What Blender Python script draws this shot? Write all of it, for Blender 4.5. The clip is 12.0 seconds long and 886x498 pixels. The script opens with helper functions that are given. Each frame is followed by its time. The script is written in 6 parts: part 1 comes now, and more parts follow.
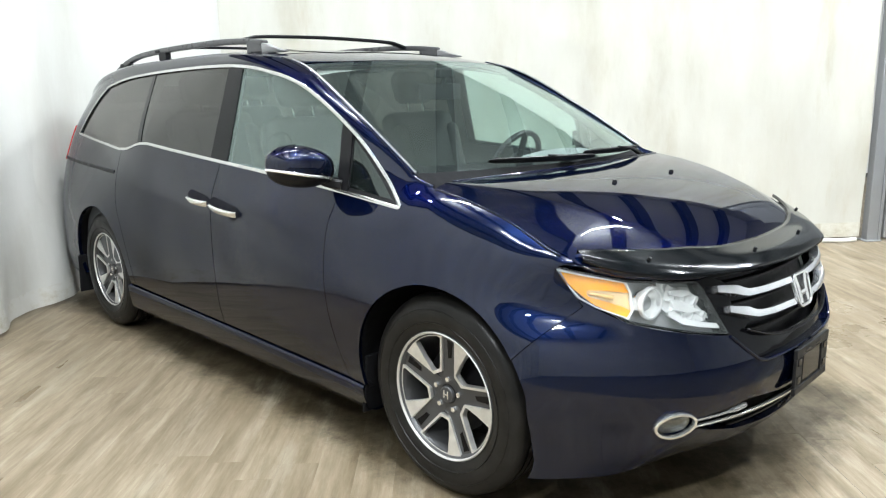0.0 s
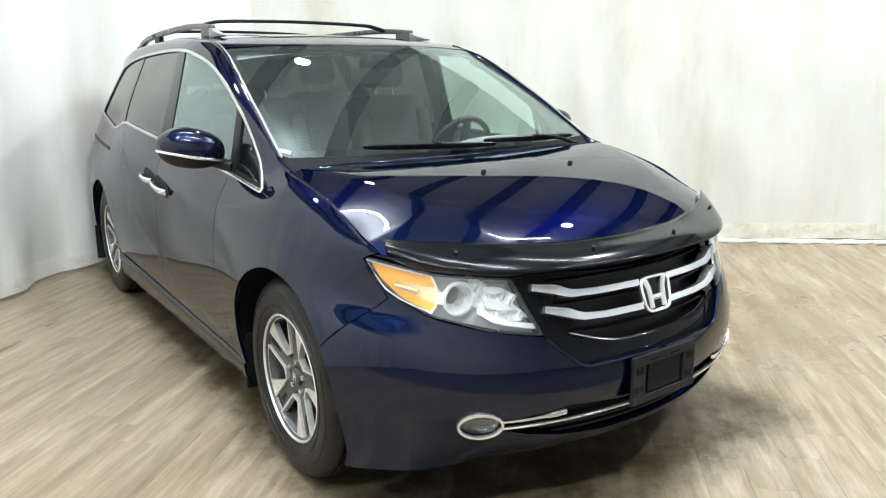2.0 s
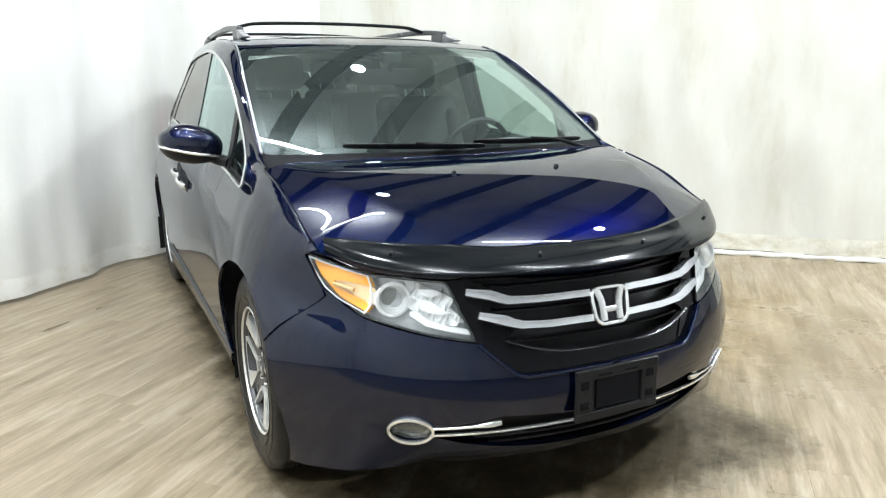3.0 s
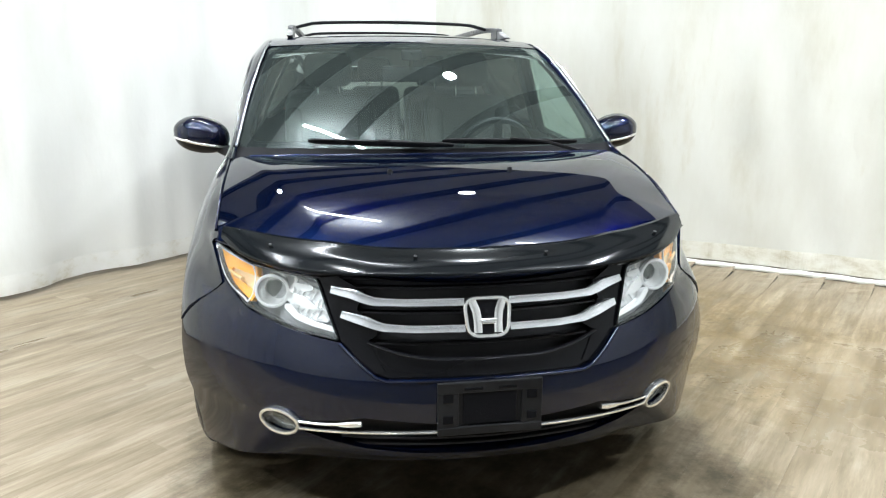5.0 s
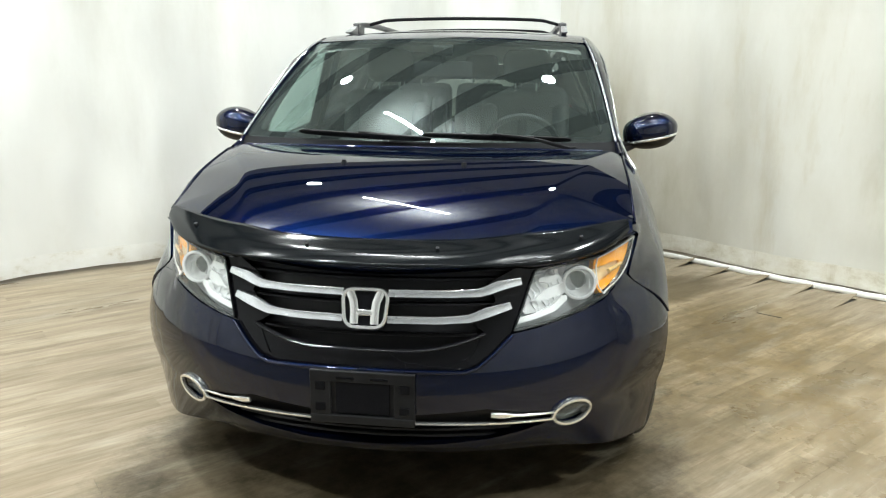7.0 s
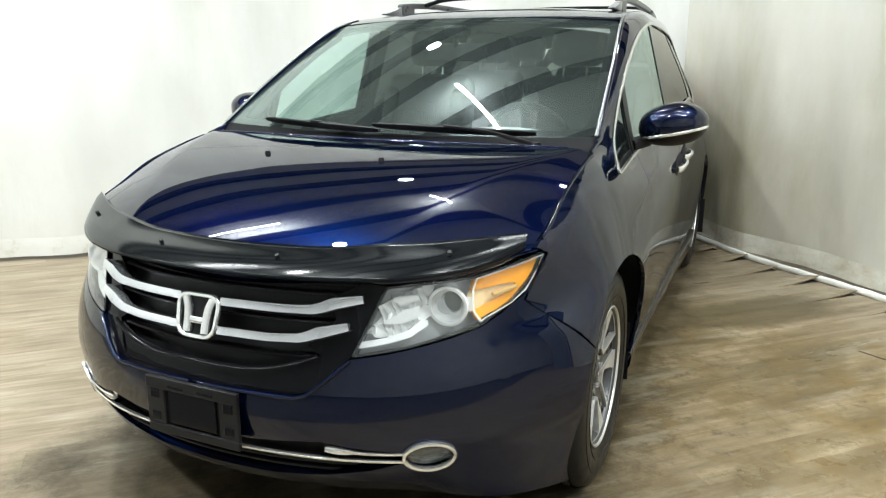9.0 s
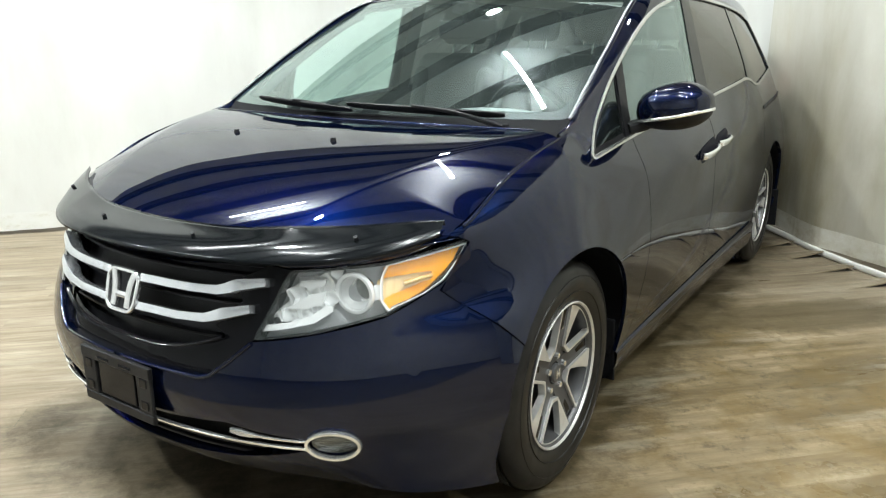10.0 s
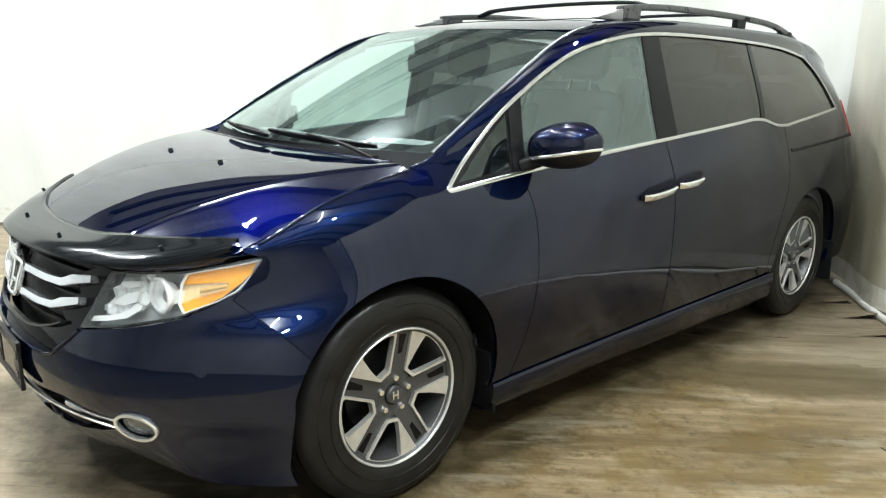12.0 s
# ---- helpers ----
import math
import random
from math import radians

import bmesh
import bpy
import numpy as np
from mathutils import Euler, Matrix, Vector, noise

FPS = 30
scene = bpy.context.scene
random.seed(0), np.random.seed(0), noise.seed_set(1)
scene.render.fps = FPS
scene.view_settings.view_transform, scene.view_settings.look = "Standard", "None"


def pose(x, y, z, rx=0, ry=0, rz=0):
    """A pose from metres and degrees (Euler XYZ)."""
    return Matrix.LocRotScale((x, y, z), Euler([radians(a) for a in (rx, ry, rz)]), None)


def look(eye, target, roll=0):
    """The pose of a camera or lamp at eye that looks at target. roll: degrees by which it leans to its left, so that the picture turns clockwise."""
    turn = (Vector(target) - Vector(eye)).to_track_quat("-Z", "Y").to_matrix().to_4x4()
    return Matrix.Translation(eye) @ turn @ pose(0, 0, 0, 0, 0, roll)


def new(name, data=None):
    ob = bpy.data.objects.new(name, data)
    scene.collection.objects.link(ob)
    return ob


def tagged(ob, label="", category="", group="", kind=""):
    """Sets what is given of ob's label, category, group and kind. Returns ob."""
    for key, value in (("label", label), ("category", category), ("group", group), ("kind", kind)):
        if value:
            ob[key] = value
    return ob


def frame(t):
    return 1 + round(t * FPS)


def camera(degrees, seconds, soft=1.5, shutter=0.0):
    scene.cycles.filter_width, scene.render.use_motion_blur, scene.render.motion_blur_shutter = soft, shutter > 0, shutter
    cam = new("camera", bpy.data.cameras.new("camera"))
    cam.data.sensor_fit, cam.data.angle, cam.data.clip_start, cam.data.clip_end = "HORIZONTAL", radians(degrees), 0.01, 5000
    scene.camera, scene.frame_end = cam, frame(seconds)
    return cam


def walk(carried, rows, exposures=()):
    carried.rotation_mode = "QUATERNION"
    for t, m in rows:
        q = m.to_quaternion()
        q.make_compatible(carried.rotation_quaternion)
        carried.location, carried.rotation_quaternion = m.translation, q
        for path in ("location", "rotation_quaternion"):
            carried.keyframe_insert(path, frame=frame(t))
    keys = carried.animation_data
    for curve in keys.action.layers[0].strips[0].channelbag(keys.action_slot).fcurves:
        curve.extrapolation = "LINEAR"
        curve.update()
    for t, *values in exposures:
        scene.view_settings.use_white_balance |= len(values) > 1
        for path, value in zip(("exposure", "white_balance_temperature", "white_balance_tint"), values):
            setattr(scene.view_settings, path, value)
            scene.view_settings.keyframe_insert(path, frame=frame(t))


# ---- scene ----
from mathutils.geometry import delaunay_2d_cdt as cdt


# ---- camera ----
cam = camera(62.78, 12.0, soft=1.2)
# seconds, place, heading (left positive), tilt, lean
PATH = [
    (0, -2.607, -1.710, 1.414, -45.06, -11.98, -1.27),
    (0.5, -2.436, -1.872, 1.406, -42.35, -12.07, -0.86),
    (1, -2.225, -2.000, 1.392, -40.04, -12.55, -1.47),
    (1.5, -2.047, -2.190, 1.390, -37.72, -12.47, -0.85),
    (2, -1.852, -2.326, 1.414, -34.87, -13.23, -0.89),
    (2.5, -1.627, -2.411, 1.400, -30.68, -12.91, -1.63),
    (3, -1.383, -2.560, 1.389, -25.80, -12.78, -0.58),
    (4.8, -0.522, -2.838, 1.404, -10.52, -13.21, -0.94),
    (5, -0.458, -2.819, 1.384, -9.52, -12.84, 0.07),
    (5.5, -0.211, -2.822, 1.384, -4.51, -13.71, -0.29),
    (6, 0.093, -2.834, 1.378, 2.66, -12.91, -0.89),
    (6.5, 0.300, -2.887, 1.372, 5.75, -13.17, -0.06),
    (7, 0.472, -2.825, 1.363, 7.20, -12.89, 0.53),
    (9, 1.327, -2.271, 1.372, 23.82, -14.21, 0.21),
    (9.5, 1.552, -2.092, 1.367, 29.16, -14.69, 0.24),
    (10, 1.750, -1.939, 1.363, 33.60, -15.68, -0.06),
    (10.5, 2.064, -1.879, 1.395, 36.87, -14.15, 0.22),
    (11, 2.243, -1.727, 1.381, 41.70, -13.70, -0.14),
    (11.5, 2.429, -1.528, 1.395, 45.96, -14.30, -0.41),
    (12, 2.619, -1.352, 1.409, 48.09, -13.96, 1.07),
]


def way_of(heading, tilt):
    a, b = radians(heading), radians(tilt)
    return Vector((-math.sin(a) * math.cos(b), math.cos(a) * math.cos(b), math.sin(b)))


walk(cam, [(t, look((x, y, z), Vector((x, y, z)) + way_of(h, b), r)) for t, x, y, z, h, b, r in PATH],
     exposures=[(0, 0.28, 6200, 13), (3, 0.29, 6180, 13), (5.5, 0.25, 6170, 13), (6.0, 0.10, 6400, 11), (7, 0.10, 6450, 10), (9, 0.15, 6380, 10), (11, 0.19, 6340, 10), (12, 0.25, 6330, 10)])

# ---- light ----
world = bpy.data.worlds.new("indoor")
scene.world = world
world.use_nodes = True
world.node_tree.nodes["Background"].inputs[0].default_value = (0.55, 0.6, 0.65, 1)
world.node_tree.nodes["Background"].inputs[1].default_value = 0.02
scene.view_settings.exposure = 0.0

CEILING = 6.3
HANG = 5.8


def lamp(name, shape, sx, sy, place, turn, watts, colour=(0.945, 1.0, 0.975), up=False):
    data = bpy.data.lights.new(name, "AREA")
    data.shape, data.size, data.size_y, data.energy, data.color = shape, sx, sy, watts, colour
    ob = new(name, data)
    ob.matrix_world = pose(*place, 180 if up else 0, 0, turn)
    return ob


# four-foot tubes (place, heading, watts) and round high-bay lamps (place, watts)
# those with y below -1.5 are unseen, added to light curtains and floor
TUBES = [(-0.88, 2.35, 141, 50), (2.5, -0.2, 165, 32), (-3.97, 0.13, 45, 62), (-0.6, -1.8, 155, 60), (3.4, -2.6, 155, 80), (-4.2, -3.2, 155, 80)]
BAYS = [(1.35, 4.1, 110), (-2.6, 4.3, 110), (-1.9, -0.4, 190), (4.15, 0.45, 230), (-2.6, -3.6, 195), (1.4, -3.8, 100), (5.2, -2.6, 215), (-6.2, -2.4, 205)]
for x, y, a, w in TUBES:
    lamp("tube_light", "RECTANGLE", 1.75, 0.06, (x, y, HANG), a, w)
    # added upward lamps, stronger than the tubes themselves, to brighten the ceiling
    lamp("ceiling_fill", "RECTANGLE", 1.75, 0.06, (x, y, HANG + 0.03), a, 1.65 * w, up=True)
for x, y, w in BAYS:
    lamp("bay_light", "DISK", 0.25, 0.25, (x, y, HANG), 0, w)


# ---- materials ----
def material(name, colour, rough=0.5, metal=0.0, **more):
    """A principled material; more: further sockets by name with _ for a blank."""
    m = bpy.data.materials.new(name)
    m.use_nodes = True
    b = m.node_tree.nodes["Principled BSDF"]
    b.inputs["Base Color"].default_value = (*colour, 1)
    b.inputs["Roughness"].default_value = rough
    b.inputs["Metallic"].default_value = metal
    for key, value in more.items():
        b.inputs[key.replace("_", " ")].default_value = value
    return m


def nodes_of(m):
    t = m.node_tree
    return t.nodes, t.links, t.nodes["Principled BSDF"]


def coords(m, scale=(1, 1, 1)):
    n, l, b = nodes_of(m)
    g = n.new("ShaderNodeNewGeometry")
    v = n.new("ShaderNodeMapping")
    v.inputs["Scale"].default_value = scale
    l.new(g.outputs["Position"], v.inputs["Vector"])
    return v.outputs["Vector"]


def noise_tex(m, at, scale, detail=4, rough=0.6):
    n, l, b = nodes_of(m)
    t = n.new("ShaderNodeTexNoise")
    t.inputs["Scale"].default_value = scale
    t.inputs["Detail"].default_value = detail
    t.inputs["Roughness"].default_value = rough
    l.new(at, t.inputs["Vector"])
    return t.outputs["Fac"]


def ramp(m, fac, stops):
    n, l, b = nodes_of(m)
    r = n.new("ShaderNodeValToRGB")
    e = r.color_ramp.elements
    while len(e) < len(stops):
        e.new(0.5)
    for k, (pos, c) in zip(e, stops):
        k.position = pos
        k.color = (*c, 1) if len(c) == 3 else c
    l.new(fac, r.inputs["Fac"])
    return r.outputs["Color"]


def mix(m, fac, a, b2, blend="MIX"):
    n, l, b = nodes_of(m)
    x = n.new("ShaderNodeMix")
    x.data_type, x.blend_type = "RGBA", blend
    for value, socket in ((fac, x.inputs["Factor"]), (a, x.inputs["A"]), (b2, x.inputs["B"])):
        if hasattr(value, "is_linked"):
            l.new(value, socket)
        elif isinstance(value, tuple):
            socket.default_value = (*value, 1)
        else:
            socket.default_value = value
    return x.outputs["Result"]


def bump(m, height, strength, distance=0.01):
    n, l, b = nodes_of(m)
    u = n.new("ShaderNodeBump")
    u.inputs["Strength"].default_value = strength
    u.inputs["Distance"].default_value = distance
    l.new(height, u.inputs["Height"])
    l.new(u.outputs["Normal"], b.inputs["Normal"])


def wear(m, colour_a, colour_b, scale, rough_a=None, rough_b=None, lo=0.35, hi=0.65):
    """Two-tone variation of colour and gloss at one scale."""
    n, l, b = nodes_of(m)
    at = coords(m)
    f = noise_tex(m, at, scale)
    l.new(ramp(m, f, [(lo, colour_a), (hi, colour_b)]), b.inputs["Base Color"])
    if rough_a is not None:
        l.new(ramp(m, f, [(lo, (rough_a,) * 3), (hi, (rough_b,) * 3)]), b.inputs["Roughness"])


PAINT = material("blue_pearl_paint", (0.003, 0.004, 0.05), 0.33, 0.75, Specular_IOR_Level=0.0, Coat_Weight=1.0, Coat_Roughness=0.01, Coat_IOR=1.47, Specular_Tint=(0.03, 0.06, 0.25, 1.0))
n, l, b = nodes_of(PAINT)
flakes = n.new("ShaderNodeTexVoronoi")
flakes.inputs["Scale"].default_value = 900
l.new(coords(PAINT), flakes.inputs["Vector"])
l.new(ramp(PAINT, flakes.outputs["Color"], [(0.0, (0.0010, 0.0031, 0.0145)), (1.0, (0.0022, 0.0070, 0.032))]), b.inputs["Base Color"])
haze = noise_tex(PAINT, coords(PAINT), 3.0, 6, 0.7)
l.new(ramp(PAINT, haze, [(0.35, (0.004,) * 3), (0.8, (0.02,) * 3)]), b.inputs["Coat Roughness"])
BLACK = material("black_plastic", (0.012, 0.012, 0.013), 0.45, Specular_IOR_Level=0.2)
wear(BLACK, (0.005, 0.005, 0.006), (0.010, 0.010, 0.011), 25, 0.36, 0.52)
GLOSSBLACK = material("gloss_black", (0.004, 0.004, 0.005), 0.07, 0.0, Specular_IOR_Level=0.16)
HOLDER = material("grey_black_plastic", (0.012, 0.012, 0.013), 0.45, Specular_IOR_Level=0.25)
wear(HOLDER, (0.0055, 0.0055, 0.006), (0.010, 0.010, 0.011), 30, 0.36, 0.5)
FRIT = material("black_frit", (0.004, 0.004, 0.005), 0.6, Specular_IOR_Level=0.0)
SHIELD = material("smoked_acrylic", (0.004, 0.005, 0.006), 0.11, 0.0, Specular_IOR_Level=0.22)
RAIL = material("grey_roof_rail", (0.05, 0.05, 0.052), 0.3, 0.0, Specular_IOR_Level=0.5)
wear(RAIL, (0.04, 0.04, 0.042), (0.06, 0.06, 0.062), 20, 0.26, 0.36)
CHROME = material("chrome", (0.88, 0.88, 0.87), 0.14, 0.9)
SATIN = material("satin_chrome", (0.66, 0.66, 0.64), 0.22, 0.95)
BAR = material("silver_grille_bar", (0.82, 0.84, 0.87), 0.13, 0.85)
ALLOY = material("machined_alloy", (0.72, 0.71, 0.68), 0.32, 0.75)
wear(ALLOY, (0.66, 0.65, 0.63), (0.76, 0.75, 0.725), 30, 0.28, 0.42)
ALLOY_DARK = material("grey_alloy", (0.07, 0.07, 0.072), 0.40, 0.5)
RUBBER = material("tyre_rubber", (0.018, 0.017, 0.016), 0.55, Specular_IOR_Level=0.2)
wear(RUBBER, (0.0065, 0.0062, 0.0058), (0.014, 0.0132, 0.012), 14, 0.28, 0.44)
RED = material("red_lens", (0.45, 0.01, 0.008), 0.12, 0.0, Coat_Weight=0.5)
AMBER = material("amber_lens", (1.0, 0.40, 0.004), 0.15, 0.0, Coat_Weight=1.0, Coat_Roughness=0.02, Emission_Strength=0.0)
REFLECTOR = material("lamp_reflector", (0.95, 0.96, 0.96), 0.16, 0.40)
FOGBOWL = material("fog_lamp_bowl", (0.13, 0.13, 0.125), 0.18, 0.8)
LAMPBOX = material("lamp_housing", (0.46, 0.47, 0.48), 0.26, 0.4)
BULB = material("clear_bulb", (0.55, 0.36, 0.12), 0.16, 0.0, Coat_Weight=1.0)
CHAMBER = material("signal_chamber", (1.0, 0.76, 0.42), 0.22, 0.45)
UPHOLSTERY = material("grey_leather", (0.02, 0.02, 0.02), 0.6, Specular_IOR_Level=0.25)
wear(UPHOLSTERY, (0.016, 0.017, 0.016), (0.030, 0.031, 0.029), 9, 0.55, 0.72)
DASH = material("dark_dashboard", (0.03, 0.032, 0.034), 0.6)
wear(DASH, (0.06, 0.064, 0.068), (0.09, 0.094, 0.098), 30, 0.5, 0.7)
DASHTOP = material("grey_dashboard", (0.17, 0.18, 0.18), 0.6)
wear(DASHTOP, (0.15, 0.16, 0.16), (0.19, 0.20, 0.20), 30, 0.5, 0.7)
LINER = material("headliner", (0.58, 0.58, 0.55), 0.9)
CARPET = material("dark_carpet", (0.03, 0.03, 0.03), 0.95)


def glass(name, tint, haze=0.0, gloss=0.0, cast=(0.86, 1.0, 0.97)):
    """Thin window glass: tinted see-through with a clear reflection and a pale green haze put in as a diffuse film."""
    m = bpy.data.materials.new(name)
    m.use_nodes = True
    t = m.node_tree
    t.nodes.clear()
    out = t.nodes.new("ShaderNodeOutputMaterial")
    clear = t.nodes.new("ShaderNodeBsdfTransparent")
    clear.inputs[0].default_value = (*tint, 1)
    shine = t.nodes.new("ShaderNodeBsdfGlossy")
    shine.inputs["Roughness"].default_value = gloss
    shine.inputs["Color"].default_value = (*cast, 1)
    # both faces of a thin pane together: 0.07 head-on, rising to 1 at a graze
    edge = t.nodes.new("ShaderNodeLayerWeight")
    edge.inputs["Blend"].default_value = 0.5
    power = t.nodes.new("ShaderNodeMath")
    power.operation, power.inputs[1].default_value = "POWER", 4.0
    t.links.new(edge.outputs["Facing"], power.inputs[0])
    fres = t.nodes.new("ShaderNodeMath")
    fres.operation, fres.inputs[1].default_value, fres.inputs[2].default_value = "MULTIPLY_ADD", 0.93, 0.07
    t.links.new(power.outputs[0], fres.inputs[0])
    m1 = t.nodes.new("ShaderNodeMixShader")
    t.links.new(fres.outputs[0], m1.inputs[0])
    t.links.new(clear.outputs[0], m1.inputs[1])
    t.links.new(shine.outputs[0], m1.inputs[2])
    film = t.nodes.new("ShaderNodeBsdfDiffuse")
    film.inputs[0].default_value = (0.58, 0.73, 0.69, 1)
    m2 = t.nodes.new("ShaderNodeMixShader")
    m2.inputs[0].default_value = haze
    t.links.new(m1.outputs[0], m2.inputs[1])
    t.links.new(film.outputs[0], m2.inputs[2])
    t.links.new(m2.outputs[0], out.inputs[0])
    return m


GLASS = glass("windscreen_glass", (0.74, 0.88, 0.84), 0.022)
DOORGLASS = glass("door_glass", (0.62, 0.76, 0.72), 0.085)
REARGLASS = glass("rear_glass", (0.22, 0.23, 0.21), 0.02)
TINTED = glass("privacy_glass", (0.09, 0.09, 0.088), 0.012, cast=(0.72, 0.70, 0.68))
DARKGLASS = glass("dark_glass", (0.05, 0.055, 0.055), 0.006)
LENS = glass("lamp_lens", (0.97, 0.98, 0.98), 0.02, cast=(1.0, 1.0, 1.0))

TARP = material("white_tarpaulin", (0.78, 0.77, 0.72), 0.55)
n, l, b = nodes_of(TARP)
at = coords(TARP, (1, 1, 0.35))
stain = noise_tex(TARP, at, 1.3, 8, 0.65)
base = ramp(TARP, stain, [(0.25, (0.575, 0.565, 0.515)), (0.5, (0.665, 0.665, 0.628)), (0.75, (0.70, 0.70, 0.675))])
blot = ramp(TARP, noise_tex(TARP, coords(TARP, (1, 1, 0.3)), 2.2, 8, 0.7), [(0.62, (0, 0, 0)), (0.82, (0.45,) * 3)])
l.new(mix(TARP, blot, base, (0.56, 0.50, 0.36)), b.inputs["Base Color"])
bump(TARP, noise_tex(TARP, coords(TARP, (1, 1, 0.4)), 5, 5, 0.55), 0.25, 0.02)

TARP_AGED = material("yellowed_tarpaulin", (0.66, 0.64, 0.55), 0.5)
n, l, b = nodes_of(TARP_AGED)
stain = noise_tex(TARP_AGED, coords(TARP_AGED, (1, 1, 0.30)), 1.5, 8, 0.65)
base = ramp(TARP_AGED, stain, [(0.26, (0.46, 0.435, 0.345)), (0.44, (0.565, 0.555, 0.49)), (0.72, (0.64, 0.638, 0.59))])
blot = ramp(TARP_AGED, noise_tex(TARP_AGED, coords(TARP_AGED, (1, 1, 0.22)), 2.6, 9, 0.7), [(0.58, (0, 0, 0)), (0.80, (0.6,) * 3)])
stained = mix(TARP_AGED, blot, base, (0.40, 0.33, 0.18))
# olive staining and the corner's shade, both put into the cloth's colour low down
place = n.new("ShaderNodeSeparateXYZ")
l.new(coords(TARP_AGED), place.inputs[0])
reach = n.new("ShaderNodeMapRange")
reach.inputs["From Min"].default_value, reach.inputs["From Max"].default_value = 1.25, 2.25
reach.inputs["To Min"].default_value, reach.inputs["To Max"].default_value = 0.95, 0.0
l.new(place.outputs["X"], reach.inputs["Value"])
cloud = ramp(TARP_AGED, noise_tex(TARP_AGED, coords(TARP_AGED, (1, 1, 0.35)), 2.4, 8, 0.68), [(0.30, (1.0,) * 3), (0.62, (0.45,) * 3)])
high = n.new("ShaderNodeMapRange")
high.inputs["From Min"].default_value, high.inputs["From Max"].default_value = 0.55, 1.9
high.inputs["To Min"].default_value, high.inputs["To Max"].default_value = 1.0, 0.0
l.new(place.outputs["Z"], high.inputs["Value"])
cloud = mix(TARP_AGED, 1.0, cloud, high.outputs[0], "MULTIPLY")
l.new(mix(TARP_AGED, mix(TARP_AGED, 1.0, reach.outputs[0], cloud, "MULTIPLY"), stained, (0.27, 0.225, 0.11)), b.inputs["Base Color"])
bump(TARP_AGED, noise_tex(TARP_AGED, coords(TARP_AGED, (1, 1, 0.5)), 4, 5, 0.55), 0.3, 0.02)

HEM = material("stained_tarpaulin_hem", (0.6, 0.56, 0.45), 0.6)
n, l, b = nodes_of(HEM)
grime = noise_tex(HEM, coords(HEM, (1, 1, 1.6)), 7.0, 9, 0.72)
c = ramp(HEM, grime, [(0.30, (0.40, 0.355, 0.25)), (0.48, (0.55, 0.525, 0.44)), (0.70, (0.64, 0.63, 0.57))])
drip = ramp(HEM, noise_tex(HEM, coords(HEM, (1, 1, 0.15)), 11.0, 6, 0.7), [(0.55, (0, 0, 0)), (0.75, (0.5,) * 3)])
l.new(mix(HEM, drip, c, (0.27, 0.21, 0.11)), b.inputs["Base Color"])

HEM_CLEAN = material("tarpaulin_hem", (0.78, 0.77, 0.73), 0.55)
n, l, b = nodes_of(HEM_CLEAN)
c = ramp(HEM_CLEAN, noise_tex(HEM_CLEAN, coords(HEM_CLEAN, (1, 1, 1.4)), 6.0, 9, 0.72), [(0.30, (0.46, 0.41, 0.30)), (0.38, (0.58, 0.56, 0.49)), (0.47, (0.66, 0.655, 0.61)), (0.70, (0.70, 0.70, 0.675))])
l.new(c, b.inputs["Base Color"])
CONCRETE = material("dark_concrete", (0.06, 0.055, 0.05), 0.8)
wear(CONCRETE, (0.045, 0.042, 0.037), (0.085, 0.08, 0.072), 1.6, 0.6, 0.85)


